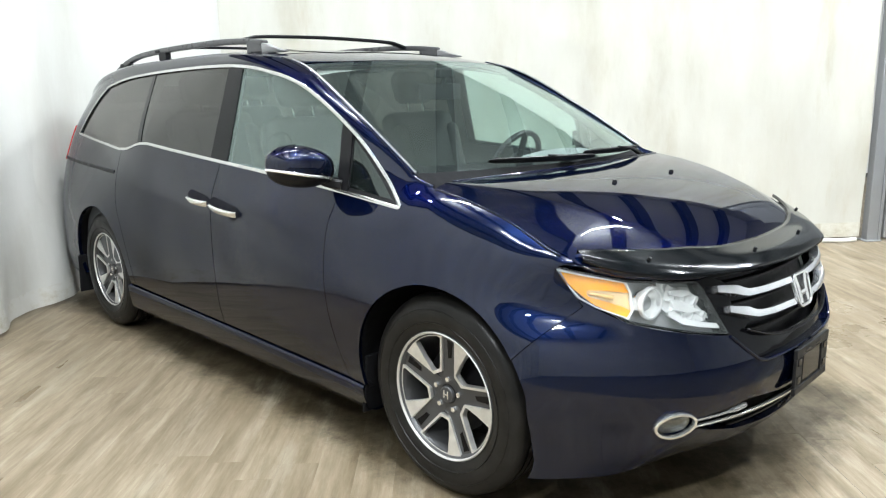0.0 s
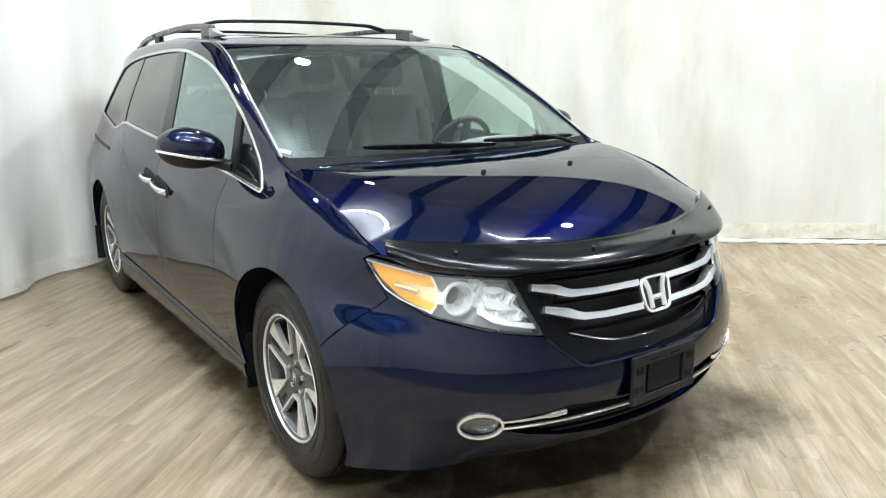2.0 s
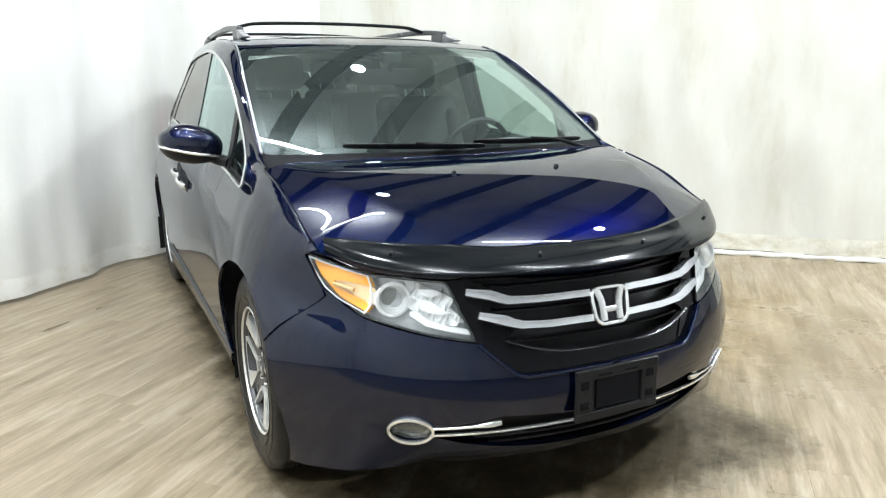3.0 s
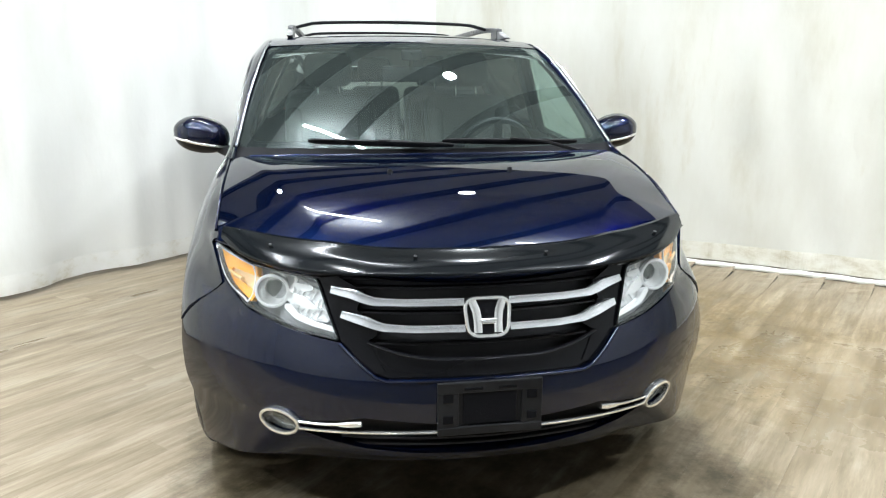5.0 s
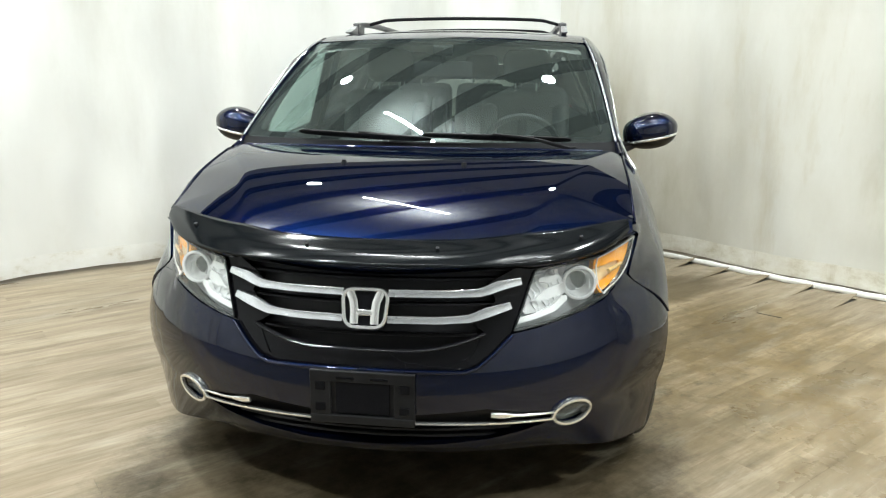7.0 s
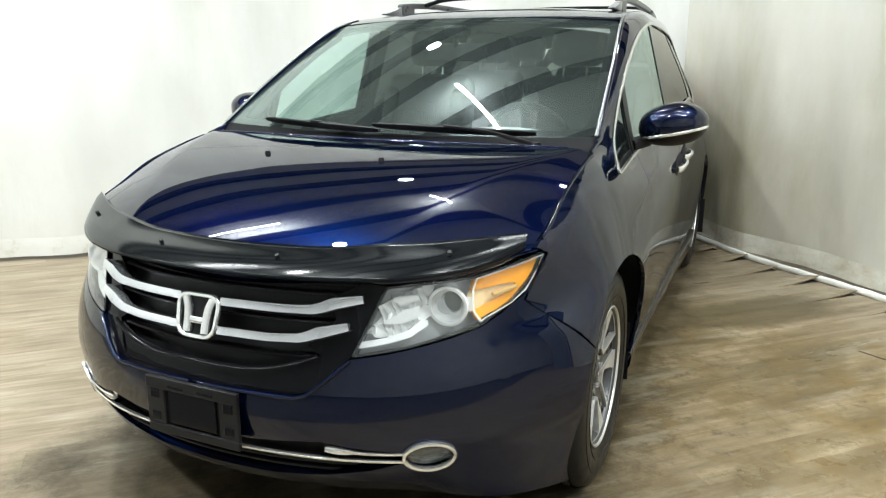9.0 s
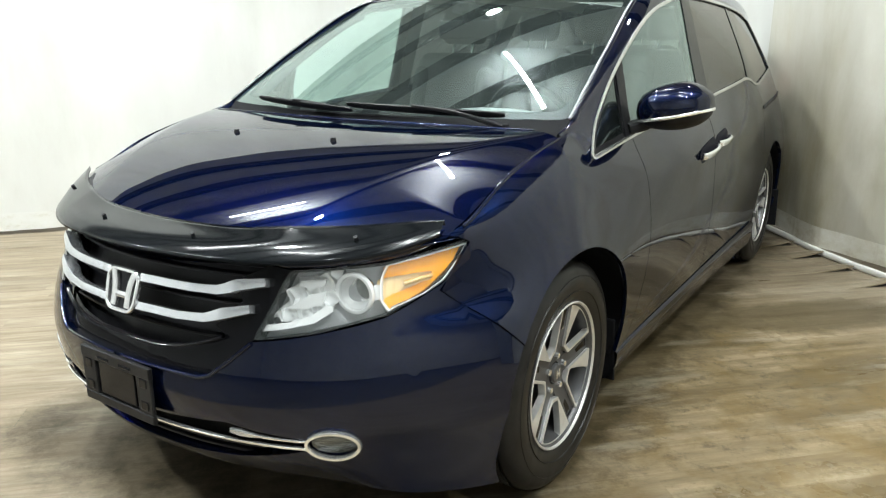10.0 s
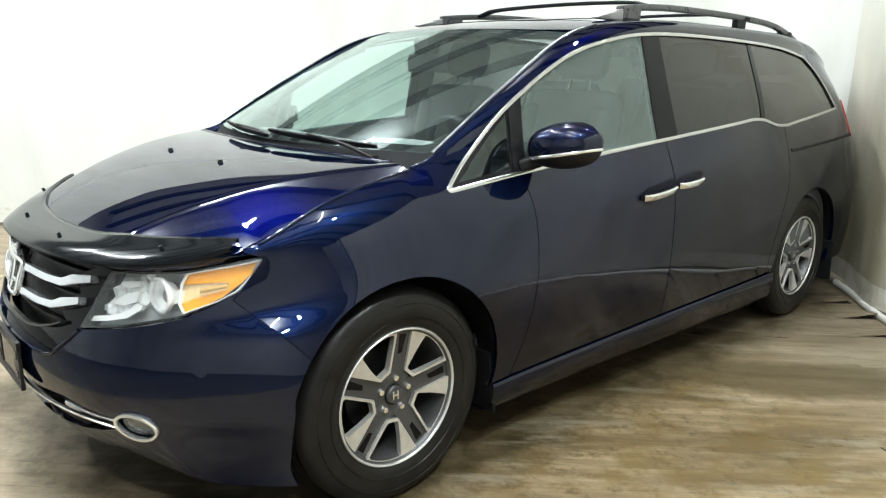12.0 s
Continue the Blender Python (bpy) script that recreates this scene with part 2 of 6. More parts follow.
def plank_material():
    """Worn wood-look boards: grain along each board, a tone of its own, scuffs, damp brown stains across them, and the
    car's shade painted in.
    """
    m = material("worn_wood_boards", (0.2, 0.17, 0.12), 0.5, Specular_IOR_Level=0.24)
    n, l, b = nodes_of(m)
    info = n.new("ShaderNodeObjectInfo")
    at = coords(m)
    turn = n.new("ShaderNodeVectorRotate")
    turn.rotation_type, turn.inputs["Angle"].default_value = "Z_AXIS", radians(-45)
    l.new(at, turn.inputs["Vector"])
    shift = n.new("ShaderNodeVectorMath")
    shift.operation = "MULTIPLY_ADD"
    spread = n.new("ShaderNodeCombineXYZ")
    l.new(info.outputs["Random"], spread.inputs[0])
    l.new(info.outputs["Random"], spread.inputs[2])
    l.new(spread.outputs[0], shift.inputs[0])
    shift.inputs[1].default_value = (7.0, 0.0, 13.0)
    l.new(turn.outputs[0], shift.inputs[2])
    long_at = n.new("ShaderNodeMapping")
    long_at.inputs["Scale"].default_value = (0.5, 4.2, 1.0)
    l.new(shift.outputs[0], long_at.inputs["Vector"])
    grain = noise_tex(m, long_at.outputs[0], 3.4, 9, 0.68)
    fine_at = n.new("ShaderNodeMapping")
    fine_at.inputs["Scale"].default_value = (1.6, 22.0, 1.0)
    l.new(shift.outputs[0], fine_at.inputs["Vector"])
    fine = noise_tex(m, fine_at.outputs[0], 3.0, 5, 0.6)
    big = noise_tex(m, at, 0.75, 7, 0.62)
    smear = n.new("ShaderNodeMapping")
    smear.inputs["Scale"].default_value = (0.5, 2.3, 1.0)
    l.new(turn.outputs[0], smear.inputs["Vector"])
    wet = noise_tex(m, smear.outputs[0], 1.25, 8, 0.66)
    speck = noise_tex(m, at, 26, 5, 0.75)
    c = ramp(m, grain, [(0.32, (0.128, 0.100, 0.061)), (0.45, (0.190, 0.156, 0.106)), (0.57, (0.246, 0.208, 0.149)), (0.70, (0.315, 0.279, 0.214))])
    tone = ramp(m, info.outputs["Random"], [(0.0, (0.96, 0.93, 0.91)), (0.5, (1.025, 0.99, 0.965)), (1.0, (1.065, 1.04, 1.02))])
    c = mix(m, 1.0, c, tone, "MULTIPLY")
    c = mix(m, ramp(m, fine, [(0.38, (0.22,) * 3), (0.56, (0, 0, 0))]), c, (0.13, 0.10, 0.06))
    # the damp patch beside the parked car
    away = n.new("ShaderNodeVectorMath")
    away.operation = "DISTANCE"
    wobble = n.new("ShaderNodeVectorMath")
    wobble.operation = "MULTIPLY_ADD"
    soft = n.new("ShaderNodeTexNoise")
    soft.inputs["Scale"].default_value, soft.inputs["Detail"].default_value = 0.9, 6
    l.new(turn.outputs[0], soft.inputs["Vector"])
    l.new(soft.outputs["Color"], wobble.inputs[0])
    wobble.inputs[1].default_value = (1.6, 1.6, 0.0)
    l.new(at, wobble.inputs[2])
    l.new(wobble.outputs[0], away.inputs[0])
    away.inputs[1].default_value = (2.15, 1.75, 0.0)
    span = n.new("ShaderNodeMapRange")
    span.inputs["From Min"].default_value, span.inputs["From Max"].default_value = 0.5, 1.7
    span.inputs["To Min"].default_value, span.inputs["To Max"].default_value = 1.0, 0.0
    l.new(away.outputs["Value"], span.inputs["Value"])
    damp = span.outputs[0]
    # wet dirt and the car's own shade, painted together round its footprint
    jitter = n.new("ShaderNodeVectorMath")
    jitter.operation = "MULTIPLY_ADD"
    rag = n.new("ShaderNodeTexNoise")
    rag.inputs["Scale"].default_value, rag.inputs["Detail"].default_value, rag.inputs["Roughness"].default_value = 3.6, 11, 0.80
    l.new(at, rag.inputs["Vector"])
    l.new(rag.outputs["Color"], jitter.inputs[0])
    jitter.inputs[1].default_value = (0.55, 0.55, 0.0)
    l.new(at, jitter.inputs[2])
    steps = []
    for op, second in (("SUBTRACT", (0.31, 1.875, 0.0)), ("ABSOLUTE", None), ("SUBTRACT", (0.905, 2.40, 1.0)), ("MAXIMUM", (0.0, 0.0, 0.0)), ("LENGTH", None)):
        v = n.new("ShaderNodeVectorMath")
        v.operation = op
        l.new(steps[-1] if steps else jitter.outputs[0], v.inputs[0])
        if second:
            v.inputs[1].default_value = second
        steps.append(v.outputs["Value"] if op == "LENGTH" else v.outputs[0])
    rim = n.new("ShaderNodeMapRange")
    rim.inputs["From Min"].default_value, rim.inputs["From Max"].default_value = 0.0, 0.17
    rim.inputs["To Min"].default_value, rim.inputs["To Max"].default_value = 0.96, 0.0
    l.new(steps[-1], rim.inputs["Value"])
    c = mix(m, ramp(m, big, [(0.46, (0, 0, 0)), (0.64, (0.16,) * 3)]), c, (0.125, 0.10, 0.062))
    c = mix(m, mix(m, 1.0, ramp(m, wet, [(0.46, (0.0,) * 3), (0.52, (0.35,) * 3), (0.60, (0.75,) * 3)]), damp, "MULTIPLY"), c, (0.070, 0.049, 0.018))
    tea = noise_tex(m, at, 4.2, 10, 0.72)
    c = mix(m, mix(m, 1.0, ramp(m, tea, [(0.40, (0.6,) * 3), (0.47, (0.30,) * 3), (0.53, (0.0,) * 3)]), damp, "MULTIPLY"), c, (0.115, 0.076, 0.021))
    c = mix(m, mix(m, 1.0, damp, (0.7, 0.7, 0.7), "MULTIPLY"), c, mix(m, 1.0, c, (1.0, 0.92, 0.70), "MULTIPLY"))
    c = mix(m, ramp(m, wet, [(0.53, (0, 0, 0)), (0.60, (0.18,) * 3), (0.70, (0.42,) * 3)]), c, (0.105, 0.078, 0.040))
    # the shade and wet dirt under the car, as one dark brown
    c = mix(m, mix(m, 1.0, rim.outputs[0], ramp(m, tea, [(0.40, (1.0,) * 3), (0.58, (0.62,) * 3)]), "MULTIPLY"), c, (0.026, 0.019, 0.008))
    # a brown smear lies across the boards beside the sliding door
    smear_at = n.new("ShaderNodeMapping")
    smear_at.inputs["Location"].default_value, smear_at.inputs["Scale"].default_value = (-2.42 * 1.45, -0.50 * 4.0, 0.0), (1.45, 4.0, 0.0)
    ragged = n.new("ShaderNodeVectorMath")
    ragged.operation = "MULTIPLY_ADD"
    l.new(rag.outputs["Color"], ragged.inputs[0])
    ragged.inputs[1].default_value = (0.5, 0.28, 0.0)
    l.new(turn.outputs[0], ragged.inputs[2])
    centred = n.new("ShaderNodeVectorMath")
    centred.operation, centred.inputs[1].default_value = "SUBTRACT", (0.25, 0.14, 0.0)
    l.new(ragged.outputs[0], centred.inputs[0])
    l.new(centred.outputs[0], smear_at.inputs["Vector"])
    size = n.new("ShaderNodeVectorMath")
    size.operation = "LENGTH"
    l.new(smear_at.outputs[0], size.inputs[0])
    blotch = n.new("ShaderNodeMapRange")
    blotch.inputs["From Min"].default_value, blotch.inputs["From Max"].default_value = 0.65, 1.0
    blotch.inputs["To Min"].default_value, blotch.inputs["To Max"].default_value = 0.88, 0.0
    l.new(size.outputs["Value"], blotch.inputs["Value"])
    c = mix(m, blotch.outputs[0], c, mix(m, 0.78, c, (0.052, 0.037, 0.013), "MIX"))
    # dry pale scuffs along the boards
    pale = noise_tex(m, smear.outputs[0], 2.3, 9, 0.70)
    c = mix(m, ramp(m, pale, [(0.55, (0, 0, 0)), (0.62, (0.22,) * 3), (0.72, (0.42,) * 3)]), c, (0.34, 0.31, 0.245))
    streak_at = n.new("ShaderNodeMapping")
    streak_at.inputs["Scale"].default_value = (0.9, 9.0, 1.0)
    l.new(turn.outputs[0], streak_at.inputs["Vector"])
    streak = noise_tex(m, streak_at.outputs[0], 2.2, 7, 0.72)
    c = mix(m, ramp(m, streak, [(0.34, (0.32,) * 3), (0.46, (0, 0, 0))]), c, (0.115, 0.090, 0.052))
    spots = noise_tex(m, at, 13, 9, 0.78)
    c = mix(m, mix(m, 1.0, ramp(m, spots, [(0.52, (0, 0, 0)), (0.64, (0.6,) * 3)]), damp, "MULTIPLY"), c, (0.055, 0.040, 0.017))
    c = mix(m, ramp(m, speck, [(0.66, (0, 0, 0)), (0.74, (0.55,) * 3)]), c, (0.05, 0.04, 0.028))
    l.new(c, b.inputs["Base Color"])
    # a thin film of water lies on the open floor in front of the curtain
    film = n.new("ShaderNodeVectorMath")
    film.operation = "DISTANCE"
    l.new(at, film.inputs[0])
    film.inputs[1].default_value = (1.95, 0.0, 0.0)
    near = n.new("ShaderNodeMapRange")
    near.inputs["From Min"].default_value, near.inputs["From Max"].default_value = 0.35, 0.95
    near.inputs["To Min"].default_value, near.inputs["To Max"].default_value = 1.0, 0.0
    l.new(film.outputs["Value"], near.inputs["Value"])
    puddle = mix(m, 1.0, near.outputs[0], ramp(m, noise_tex(m, at, 3.4, 7, 0.66), [(0.47, (0, 0, 0)), (0.55, (1.0,) * 3)]), "MULTIPLY")
    rough = ramp(m, wet, [(0.40, (0.52,) * 3), (0.56, (0.44,) * 3), (0.66, (0.26,) * 3)])
    l.new(mix(m, puddle, rough, (0.06, 0.06, 0.06)), b.inputs["Roughness"])
    bump(m, fine, 0.18, 0.002)
    return m


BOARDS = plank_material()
GAPDARK = material("dark_gap", (0.03, 0.025, 0.018), 0.9)
STEEL = material("grey_steel", (0.35, 0.36, 0.37), 0.45, 0.6)
ROOFSHEET = material("white_roof_liner", (0.80, 0.81, 0.82), 0.7)
BEAM = material("dark_beam", (0.05, 0.05, 0.055), 0.6)
WALLSHEET = material("plant_wall", (0.50, 0.50, 0.49), 0.7)
wear(WALLSHEET, (0.52, 0.52, 0.51), (0.64, 0.64, 0.63), 0.8, 0.6, 0.8)
WHITEPIPE = material("white_hem_tube", (0.78, 0.77, 0.72), 0.45)


# ---- mesh tools ----
def pchip(xs, ys):
    """A smooth curve through knots without overshoot."""
    xs, ys = np.array(xs, float), np.array(ys, float)
    h, d = np.diff(xs), np.diff(ys) / np.diff(xs)
    m = np.zeros(len(xs))
    for i in range(1, len(xs) - 1):
        if d[i - 1] * d[i] > 0:
            w1, w2 = 2 * h[i] + h[i - 1], h[i] + 2 * h[i - 1]
            m[i] = (w1 + w2) / (w1 / d[i - 1] + w2 / d[i])
    m[0], m[-1] = d[0], d[-1]
    xl, yl, ml = xs.tolist(), ys.tolist(), m.tolist()

    def f(x):
        x = float(x)
        if x <= xl[0]:
            return yl[0] + ml[0] * (x - xl[0])
        if x >= xl[-1]:
            return yl[-1] + ml[-1] * (x - xl[-1])
        i = 0
        while x > xl[i + 1]:
            i += 1
        k = xl[i + 1] - xl[i]
        t = (x - xl[i]) / k
        a, b = (1 + 2 * t) * (1 - t) ** 2, t * (1 - t) ** 2
        c, e = t * t * (3 - 2 * t), t * t * (t - 1)
        return a * yl[i] + b * k * ml[i] + c * yl[i + 1] + e * k * ml[i + 1]
    return f


def eased(f, lo, hi, sigma, step=0.005):
    """The curve f with its kinks rounded over about sigma."""
    k = int(3 * sigma / step) + 1
    xs = np.arange(lo - k * step, hi + (k + 1) * step, step)
    ys = np.array([f(x) for x in xs])
    w = np.exp(-0.5 * (np.arange(-k, k + 1) * step / sigma) ** 2)
    xs, ys = xs[k:-k], np.convolve(ys, w / w.sum(), "valid")
    return lambda x: float(np.interp(x, xs, ys))


def smooth_line(pts, step=0.03, closed=False):
    """Catmull-Rom through points of any dimension, sampled about every step."""
    p = [np.array(q, float) for q in pts]
    n = len(p)
    out = []
    for i in range(n if closed else n - 1):
        b, c = p[i], p[(i + 1) % n]
        a = p[i - 1] if (closed or i) else 2 * b - c
        d = p[(i + 2) % n] if (closed or i + 2 < n) else 2 * c - b
        k = max(2, int(np.linalg.norm(c - b) / step))
        for j in range(k):
            t = j / k
            out.append(0.5 * (2 * b + (c - a) * t + (2 * a - 5 * b + 4 * c - d) * t * t + (3 * b - a - 3 * c + d) * t ** 3))
    if not closed:
        out.append(p[-1])
    return out


def straight(pts, step=0.03):
    """A polyline sampled about every step, without its last point."""
    out = []
    for a, b in zip(pts, pts[1:]):
        a, b = np.array(a, float), np.array(b, float)
        k = max(1, int(np.linalg.norm(b - a) / step))
        out += [a + (b - a) * j / k for j in range(k)]
    return out


def ring(pts, step=0.03):
    return straight(list(pts) + [pts[0]], step)


def joined(*lines):
    """One outline from several lines, dropping doubled points."""
    out = []
    for line in lines:
        for q in line:
            q = np.array(q, float)
            if not out or np.linalg.norm(q - out[-1]) > 1e-4:
                out.append(q)
    if np.linalg.norm(out[0] - out[-1]) < 1e-4:
        out.pop()
    return out


def rounded(pts, r, n=5):
    """A closed polygon with rounded corners."""
    p = [np.array(q, float) for q in pts]
    out = []
    for i in range(len(p)):
        a, b, c = p[i - 1], p[i], p[(i + 1) % len(p)]
        u, v = a - b, c - b
        lu, lv = np.linalg.norm(u), np.linalg.norm(v)
        d = min(r, lu * 0.45, lv * 0.45)
        s, e = b + u / lu * d, b + v / lv * d
        for k in range(n + 1):
            t = k / n
            out.append(s * (1 - t) ** 2 + 2 * b * t * (1 - t) + e * t * t)
    return out


def inside(pts, polys):
    """Even-odd test of many points against polygons."""
    pts = np.asarray(pts)
    hit = np.zeros(len(pts), bool)
    for poly in polys:
        q = np.asarray(poly)
        r = np.roll(q, -1, 0)
        for (x0, y0), (x1, y1) in zip(q, r):
            if y0 == y1:
                continue
            cross = (pts[:, 1] < y0) != (pts[:, 1] < y1)
            hit ^= cross & (pts[:, 0] < x0 + (pts[:, 1] - y0) * (x1 - x0) / (y1 - y0))
    return hit


def shrunk(poly, d):
    """The polygon with its outline moved inwards by d."""
    q = np.asarray(poly, float)
    area = 0.5 * np.sum(q[:, 0] * np.roll(q[:, 1], -1) - q[:, 1] * np.roll(q[:, 0], -1))
    t = np.roll(q, -1, 0) - np.roll(q, 1, 0)
    t /= np.maximum(np.linalg.norm(t, axis=1), 1e-9)[:, None]
    nrm = np.stack([-t[:, 1], t[:, 0]], 1) * (1 if area > 0 else -1)
    return [a for a in q + nrm * d]


def make(name, verts, faces, material_, parent=None, label="", normals=None, smooth=True):
    me = bpy.data.meshes.new(name)
    me.from_pydata([tuple(v) for v in verts], [], faces)
    me.materials.append(material_)
    if smooth:
        me.polygons.foreach_set("use_smooth", [True] * len(me.polygons))
    me.update()
    if normals is not None:
        me.normals_split_custom_set_from_vertices([tuple(n) for n in normals])
    ob = new(name, me)
    ob.parent = parent
    if label:
        tagged(ob, label)
    return ob


def part(name, bm, material_, parent, label="", smooth=False):
    """Links a bmesh as one mesh object under a thing or a part."""
    me = bpy.data.meshes.new(name)
    bm.normal_update()
    bm.to_mesh(me)
    bm.free()
    me.materials.append(material_)
    if smooth:
        me.polygons.foreach_set("use_smooth", [True] * len(me.polygons))
        me.set_sharp_from_angle(angle=radians(38))
    ob = new(name, me)
    ob.parent = parent
    if label:
        tagged(ob, label)
    return ob


def skin(name, poly, fn, out, material_, parent, label="", res=0.05, gap=0.0, depth=0.02, proud=0.0, side=1, holes=(), back=False):
    """A panel: the outline poly (and holes) in the two parameters of fn, filled and laid on that surface with true normals,
    with a rim of that depth; side -1 gives its mirror image."""
    if gap:
        poly = shrunk(poly, gap)
    loops = [list(poly)] + [list(h) for h in holes]
    pts, edges = [], []
    for lp in loops:
        k = len(pts)
        pts += [np.array(q) for q in lp]
        edges += [(k + i, k + (i + 1) % len(lp)) for i in range(len(lp))]
    b = np.array(pts)
    lo, hi = b.min(0), b.max(0)
    gx, gy = np.meshgrid(np.arange(lo[0] + res / 2, hi[0], res), np.arange(lo[1] + res / 2, hi[1], res))
    grid = np.stack([gx.ravel(), gy.ravel()], 1)
    if len(grid):
        grid = grid[inside(grid, loops)]
    if len(grid):
        near = np.min(np.linalg.norm(grid[:, None] - b[None], axis=2), axis=1)
        grid = grid[near > res * 0.5]
    from_2d = [Vector(q) for q in pts] + [Vector(q) for q in grid]
    v2, _, tris, *_ = cdt(from_2d, edges, [], 0, 1e-5)
    v2 = np.array([tuple(v) for v in v2])
    tri = np.array([f for f in tris if len(f) == 3])
    tri = tri[inside(v2[tri].mean(1), loops)]
    used = np.unique(tri)
    remap = -np.ones(len(v2), int)
    remap[used] = np.arange(len(used))
    v2, tri = v2[used], remap[tri]
    e, o = 1e-2, np.array(out, float)
    verts, normals = [], []
    for a, c in v2:
        p0 = np.array(fn(a, c))
        n_ = np.cross(np.array(fn(a + e, c)) - np.array(fn(a - e, c)), np.array(fn(a, c + e)) - np.array(fn(a, c - e)))
        n_ /= max(np.linalg.norm(n_), 1e-12)
        if n_ @ o < 0:
            n_ = -n_
        verts.append(p0 + n_ * proud)
        normals.append(n_)
    verts, normals = np.array(verts), np.array(normals)
    f0 = np.cross(verts[tri[:, 1]] - verts[tri[:, 0]], verts[tri[:, 2]] - verts[tri[:, 0]])
    flip = (f0 * normals[tri[:, 0]]).sum(1) < 0
    tri[flip] = tri[flip][:, ::-1]
    faces = [tuple(int(i) for i in f) for f in tri]
    if depth:
        count = {}
        for f in faces:
            for i in range(3):
                key = (f[i], f[(i + 1) % 3])
                count[key] = 1
        rim = [k for k in count if (k[1], k[0]) not in count]
        nv, nn = list(verts), list(normals)
        for i, j in rim:
            d = np.cross(verts[j] - verts[i], normals[i])
            d /= max(np.linalg.norm(d), 1e-12)
            k = len(nv)
            for q in (i, j):
                nv += [verts[q], verts[q] - normals[q] * depth]
                nn += [d, d]
            faces.append((k, k + 1, k + 3, k + 2))
        if back:
            k = len(nv)
            nv += list(verts - normals * depth)
            nn += list(-normals)
            faces += [tuple(int(i) + k for i in f[::-1]) for f in tri]
        verts, normals = np.array(nv), np.array(nn)
    if side < 0:
        verts, normals = verts * (-1, 1, 1), normals * (-1, 1, 1)
        faces = [f[::-1] for f in faces]
    return make(name, verts, faces, material_, parent, label, normals)


def sweep(name, line, half_w, half_h, material_, parent, label="", up=None, side=1, corner=6, closed=False, taper=None, power=0.6):
    """A bar with a rounded section along a 3D line; up: the direction of half_h at each point, or one for all."""
    line = [np.array(p, float) for p in line]
    n = len(line)
    verts, faces = [], []
    m = corner * 2
    for i, p in enumerate(line):
        a = line[i - 1] if (i or closed) else line[i]
        c = line[(i + 1) % n] if (i + 1 < n or closed) else line[i]
        t = c - a
        t /= max(np.linalg.norm(t), 1e-9)
        u = np.array((0, 0, 1.0)) if up is None else np.array(up[i] if len(np.shape(up)) == 2 else up, float)
        s = np.cross(t, u)
        s /= max(np.linalg.norm(s), 1e-9)
        u = np.cross(s, t)
        k = 1.0 if taper is None else taper(i / max(n - 1, 1))
        for j in range(m):
            q = 2 * math.pi * (j + 0.5) / m
            cx, cy = math.cos(q), math.sin(q)
            cx, cy = math.copysign(abs(cx) ** power, cx), math.copysign(abs(cy) ** power, cy)
            verts.append(p + s * cx * half_w * k + u * cy * half_h * k)
    for i in range(n if closed else n - 1):
        for j in range(m):
            a, b = i * m + j, i * m + (j + 1) % m
            c, d = ((i + 1) % n) * m + (j + 1) % m, ((i + 1) % n) * m + j
            faces.append((a, d, c, b))
    if not closed:
        faces += [tuple(range(m)), tuple(range((n - 1) * m, n * m))[::-1]]
    verts = np.array(verts)
    if side < 0:
        verts, faces = verts * (-1, 1, 1), [f[::-1] for f in faces]
    bm = bmesh.new()
    vs = [bm.verts.new(v) for v in verts]
    for f in faces:
        bm.faces.new([vs[i] for i in f])
    bmesh.ops.recalc_face_normals(bm, faces=bm.faces)
    return part(name, bm, material_, parent, label, smooth=True)


def box(bm, size, at, bevel=0.0, turn=None, segments=2):
    """Adds a bevelled block to bm."""
    made = bmesh.ops.create_cube(bm, size=1)["verts"]
    m = (turn or Matrix()) @ Matrix.Diagonal((*size, 1))
    bmesh.ops.transform(bm, matrix=Matrix.Translation(at) @ m, verts=made)
    if bevel:
        es = list({e for v in made for e in v.link_edges})
        bmesh.ops.bevel(bm, geom=es, offset=bevel, segments=segments, profile=0.5, affect="EDGES")


def rod(bm, a, b, r, r2=None, seg=16):
    a, b = Vector(a), Vector(b)
    made = bmesh.ops.create_cone(bm, cap_ends=True, segments=seg, radius1=r, radius2=r if r2 is None else r2, depth=(b - a).length)["verts"]
    bmesh.ops.transform(bm, matrix=Matrix.Translation((a + b) / 2) @ (b - a).to_track_quat("Z", "Y").to_matrix().to_4x4(), verts=made)


def loft_rows(name, rows, material_, parent, label="", side=1, flip=False, normals=None):
    """A sheet through rows of points, one row after another."""
    h, w = len(rows), len(rows[0])
    verts = np.array([p for r in rows for p in r], float)
    faces = [(i * w + j, i * w + j + 1, (i + 1) * w + j + 1, (i + 1) * w + j) for i in range(h - 1) for j in range(w - 1)]
    if flip:
        faces = [f[::-1] for f in faces]
    if side < 0:
        verts, faces = verts * (-1, 1, 1), [f[::-1] for f in faces]
    return make(name, verts, faces, material_, parent, label)


def empty(name, at=(0, 0, 0)):
    ob = new(name)
    ob.location = at
    ob.empty_display_size = 0.2
    return ob

# boards end ahead of the car; unseen dark concrete is added for bumper reflections

# ---- the place: floor, tarpaulin curtains, hall ----
def floor_sheet():
    bm = bmesh.new()
    bmesh.ops.create_grid(bm, x_segments=60, y_segments=60, size=11)
    for v in bm.verts:
        v.co.z = -0.0075
    ob = part("floor", bm, CONCRETE, None, smooth=True)
    tagged(ob, "worn wood-look board floor with damp brown stains", "floor", kind="structure")
    return ob


floor_ob = floor_sheet()

